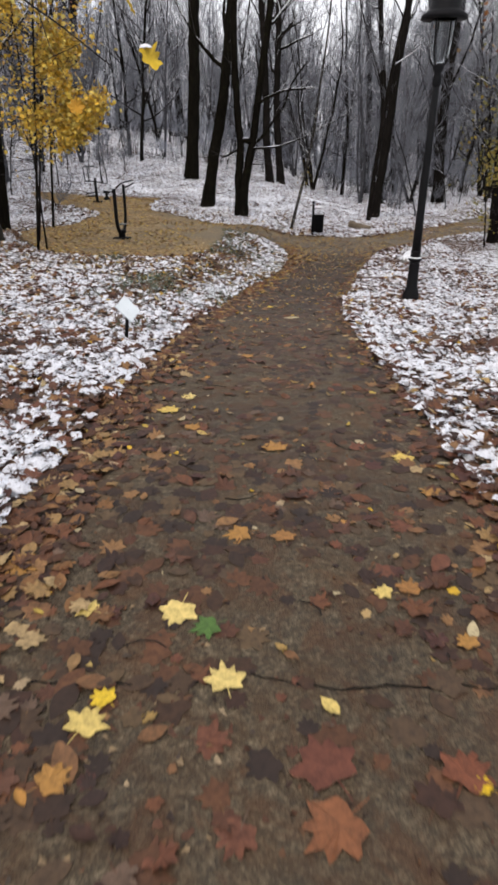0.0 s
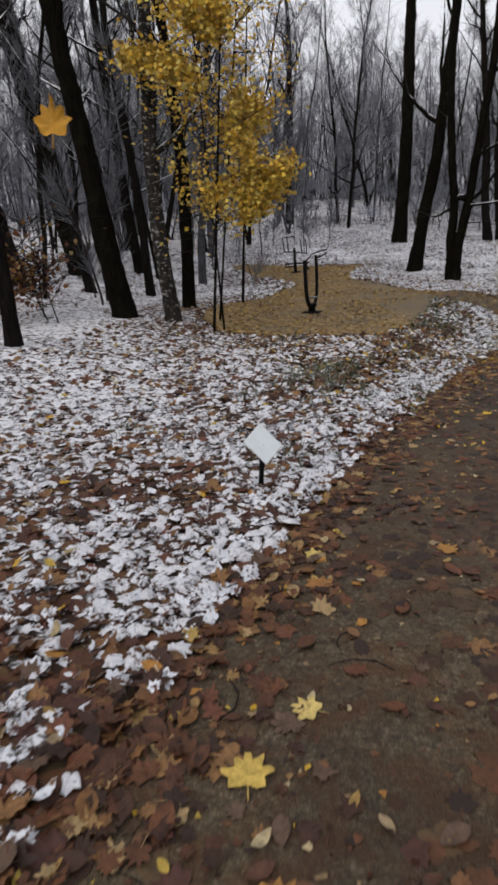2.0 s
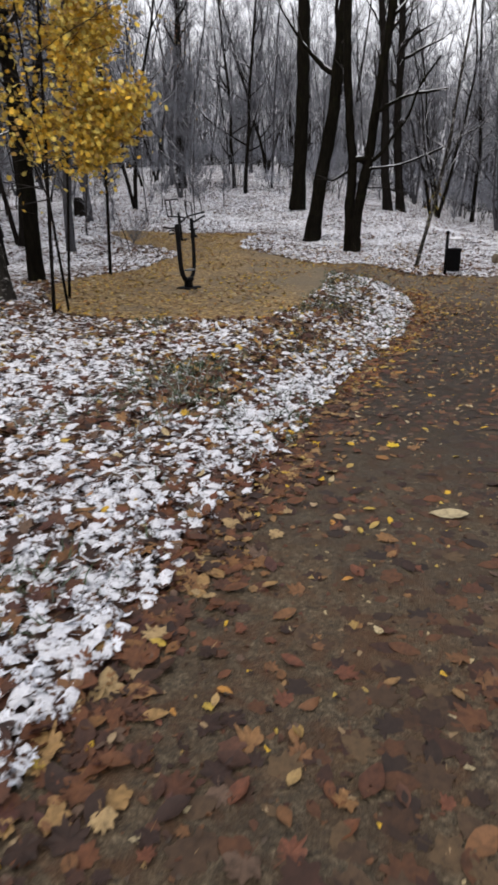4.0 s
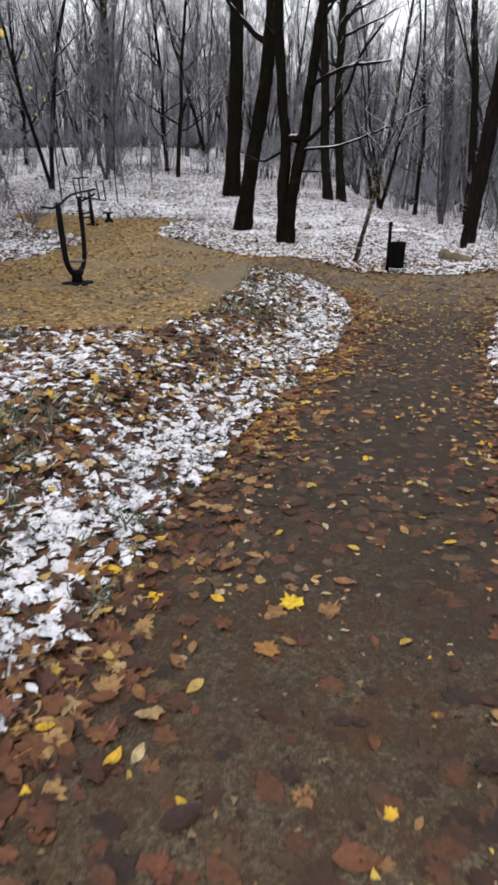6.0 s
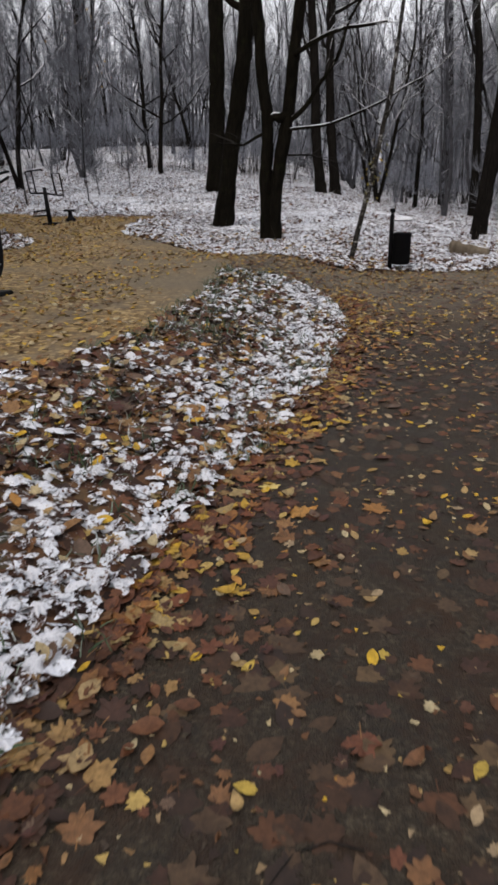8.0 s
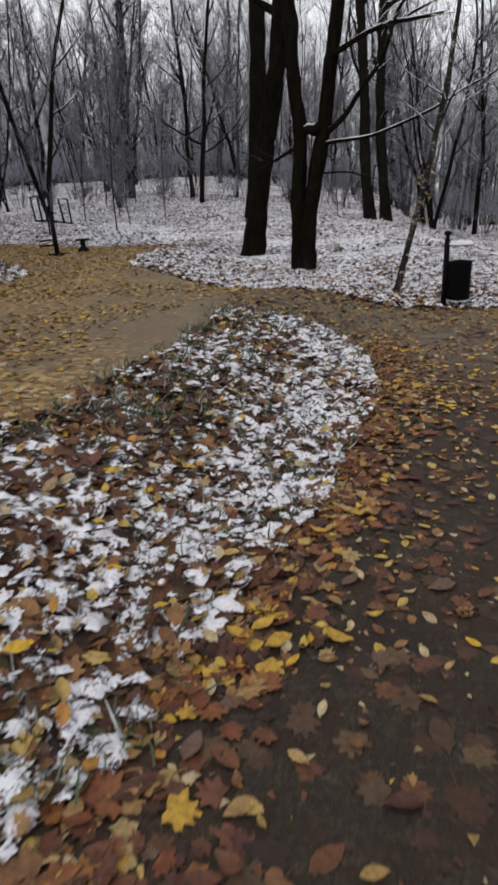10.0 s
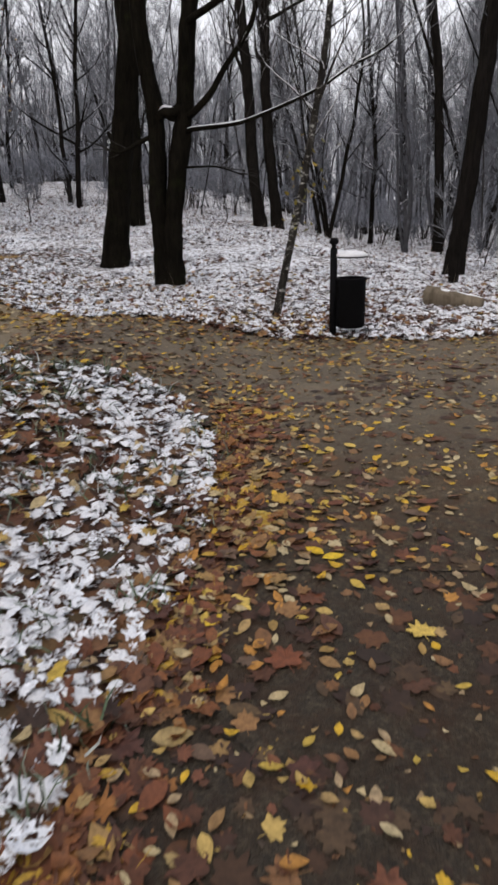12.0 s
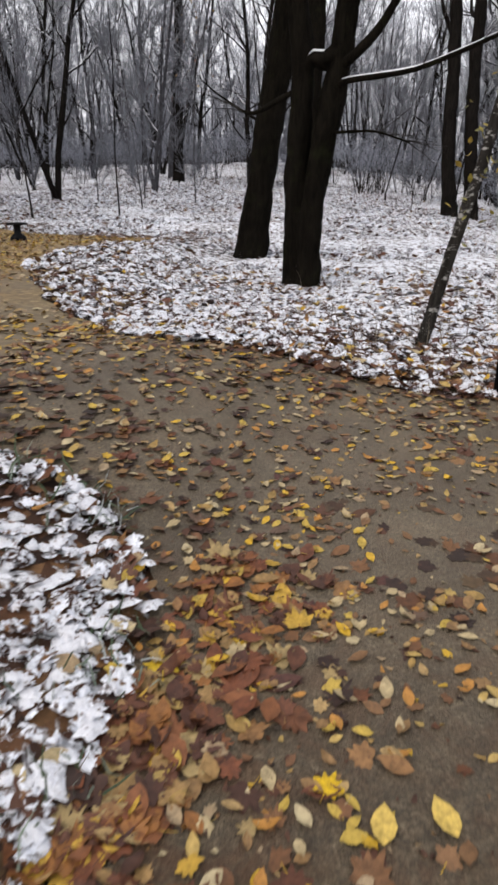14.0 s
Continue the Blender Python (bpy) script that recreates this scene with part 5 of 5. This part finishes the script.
single_leaf(.62, 1.18, .17, RUST_ONE, yaw=-.6)
single_leaf(.66, 1.14, .07, BRIGHT_ONE, yaw=.9)
single_leaf(.18, 2.42, .13, ORANGE_ONE, yaw=.1)
single_leaf(-.02, 2.45, .15, ORANGE_ONE, yaw=1.7)
single_leaf(-.96, 2.17, .19, ORANGE_ONE, yaw=-2)
single_leaf(.56, 2.0, .10, PALE_ONE, yaw=1.2)
single_leaf(.66, 2.02, .12, ORANGE_ONE, yaw=-.3)
single_leaf(.8, 1.71, .10, ORANGE_ONE, yaw=.5)
single_leaf(.96, 3.4, .16, PALE_ONE, yaw=2.5)
single_leaf(-.57, 4.3, .19, PALE_ONE, yaw=.3)
single_leaf(1.0, 2.92, .13, ORANGE_ONE, yaw=1.1)
single_leaf(-.37, 3.91, .14, ORANGE_ONE, yaw=-.5)
single_leaf(-.45, 4.67, .14, PALE_ONE, yaw=1.4)
single_leaf(.18, 3.55, .19, ORANGE_ONE, yaw=.2)
single_leaf(0, 6.29, .15, ORANGE_ONE, yaw=-.8)
single_leaf(-.62, 5.66, .18, ORANGE_ONE, yaw=.6)
single_leaf(-.74, 6.02, .15, PALE_ONE, yaw=-1.1)
single_leaf(.39, 10.71, .14, BRIGHT_ONE, yaw=.5)
single_leaf(.29, 10.34, .13, ORANGE_ONE, yaw=-.4)
single_leaf(-.25, 10.68, .14, BRIGHT_ONE, yaw=1.9)
single_leaf(.44, 14.64, .15, PALE_ONE, yaw=.2)
single_leaf(1.07, 14.34, .18, ORANGE_ONE, yaw=-.5)
single_leaf(.64, 14.27, .17, ORANGE_ONE, yaw=1.0)
single_leaf(1.43, 19.1, .15, PALE_ONE, yaw=2.6)
single_leaf(1.62, 18.71, .17, RUST_ONE, yaw=.3)
single_leaf(2.17, 18.87, .13, PALE_ONE, yaw=.1)
single_leaf(1.33, 18.96, .11, BRIGHT_ONE, "oval", yaw=-.6)
single_leaf(1.79, 19.53, .12, BRIGHT_ONE, "oval", yaw=.8)
single_leaf(1.88, 19.47, .12, BRIGHT_ONE, "oval", yaw=-1.2)
single_leaf(1.21, 21.27, .16, BRIGHT_ONE, yaw=.4)
single_leaf(1.84, 20.98, .10, BRIGHT_ONE, yaw=-.2)
single_leaf(2.0, 20.92, .13, PALE_ONE, "oval", yaw=.1)
single_leaf(2.15, 20.99, .13, PALE_ONE, "oval", yaw=.5)
single_leaf(.65, 9.18, .24, TAN_ONE, "oval", yaw=1.5)

lay("brown_leaf", brown_spots, MAPLES + OVALS[:2], BROWN_ONE, BROWN_LEAF, "brown sodden leaves scattered on the path", 170)
lay("tan_leaf", tan_spots, OVALS + MAPLES[:1], TAN_ONE, TAN_LEAF, "tan and yellow leaves scattered on the path", 110)
scatter("leaf_fragments", BITS, bit_spots, DEBRIS, "torn bits of brown leaf trodden into the path", "leaves", path)
scatter("tan_fragments", BITS, tan_bit_spots, TAN_LEAF, "bits of tan leaf on the path", "leaves", path)
drift_spots = edge_carpet()
scatter("edge_leaves", MAPLES + OVALS[:3], [q for q in drift_spots if q[1] > 13], AUTUMN, "drift of rust, orange and yellow leaves at the path edge", "leaves", path)
scatter("edge_leaves", MAPLES + OVALS[:2], [q for q in drift_spots if q[1] <= 13], RUST_DRIFT, "drift of dark rust-brown leaves at the path edge", "leaves", path)
scatter("sodden_leaves", SODDEN, sodden_leaves(), SODDEN_LEAF, "flat sodden brown leaves trodden into the path", "leaves", path)
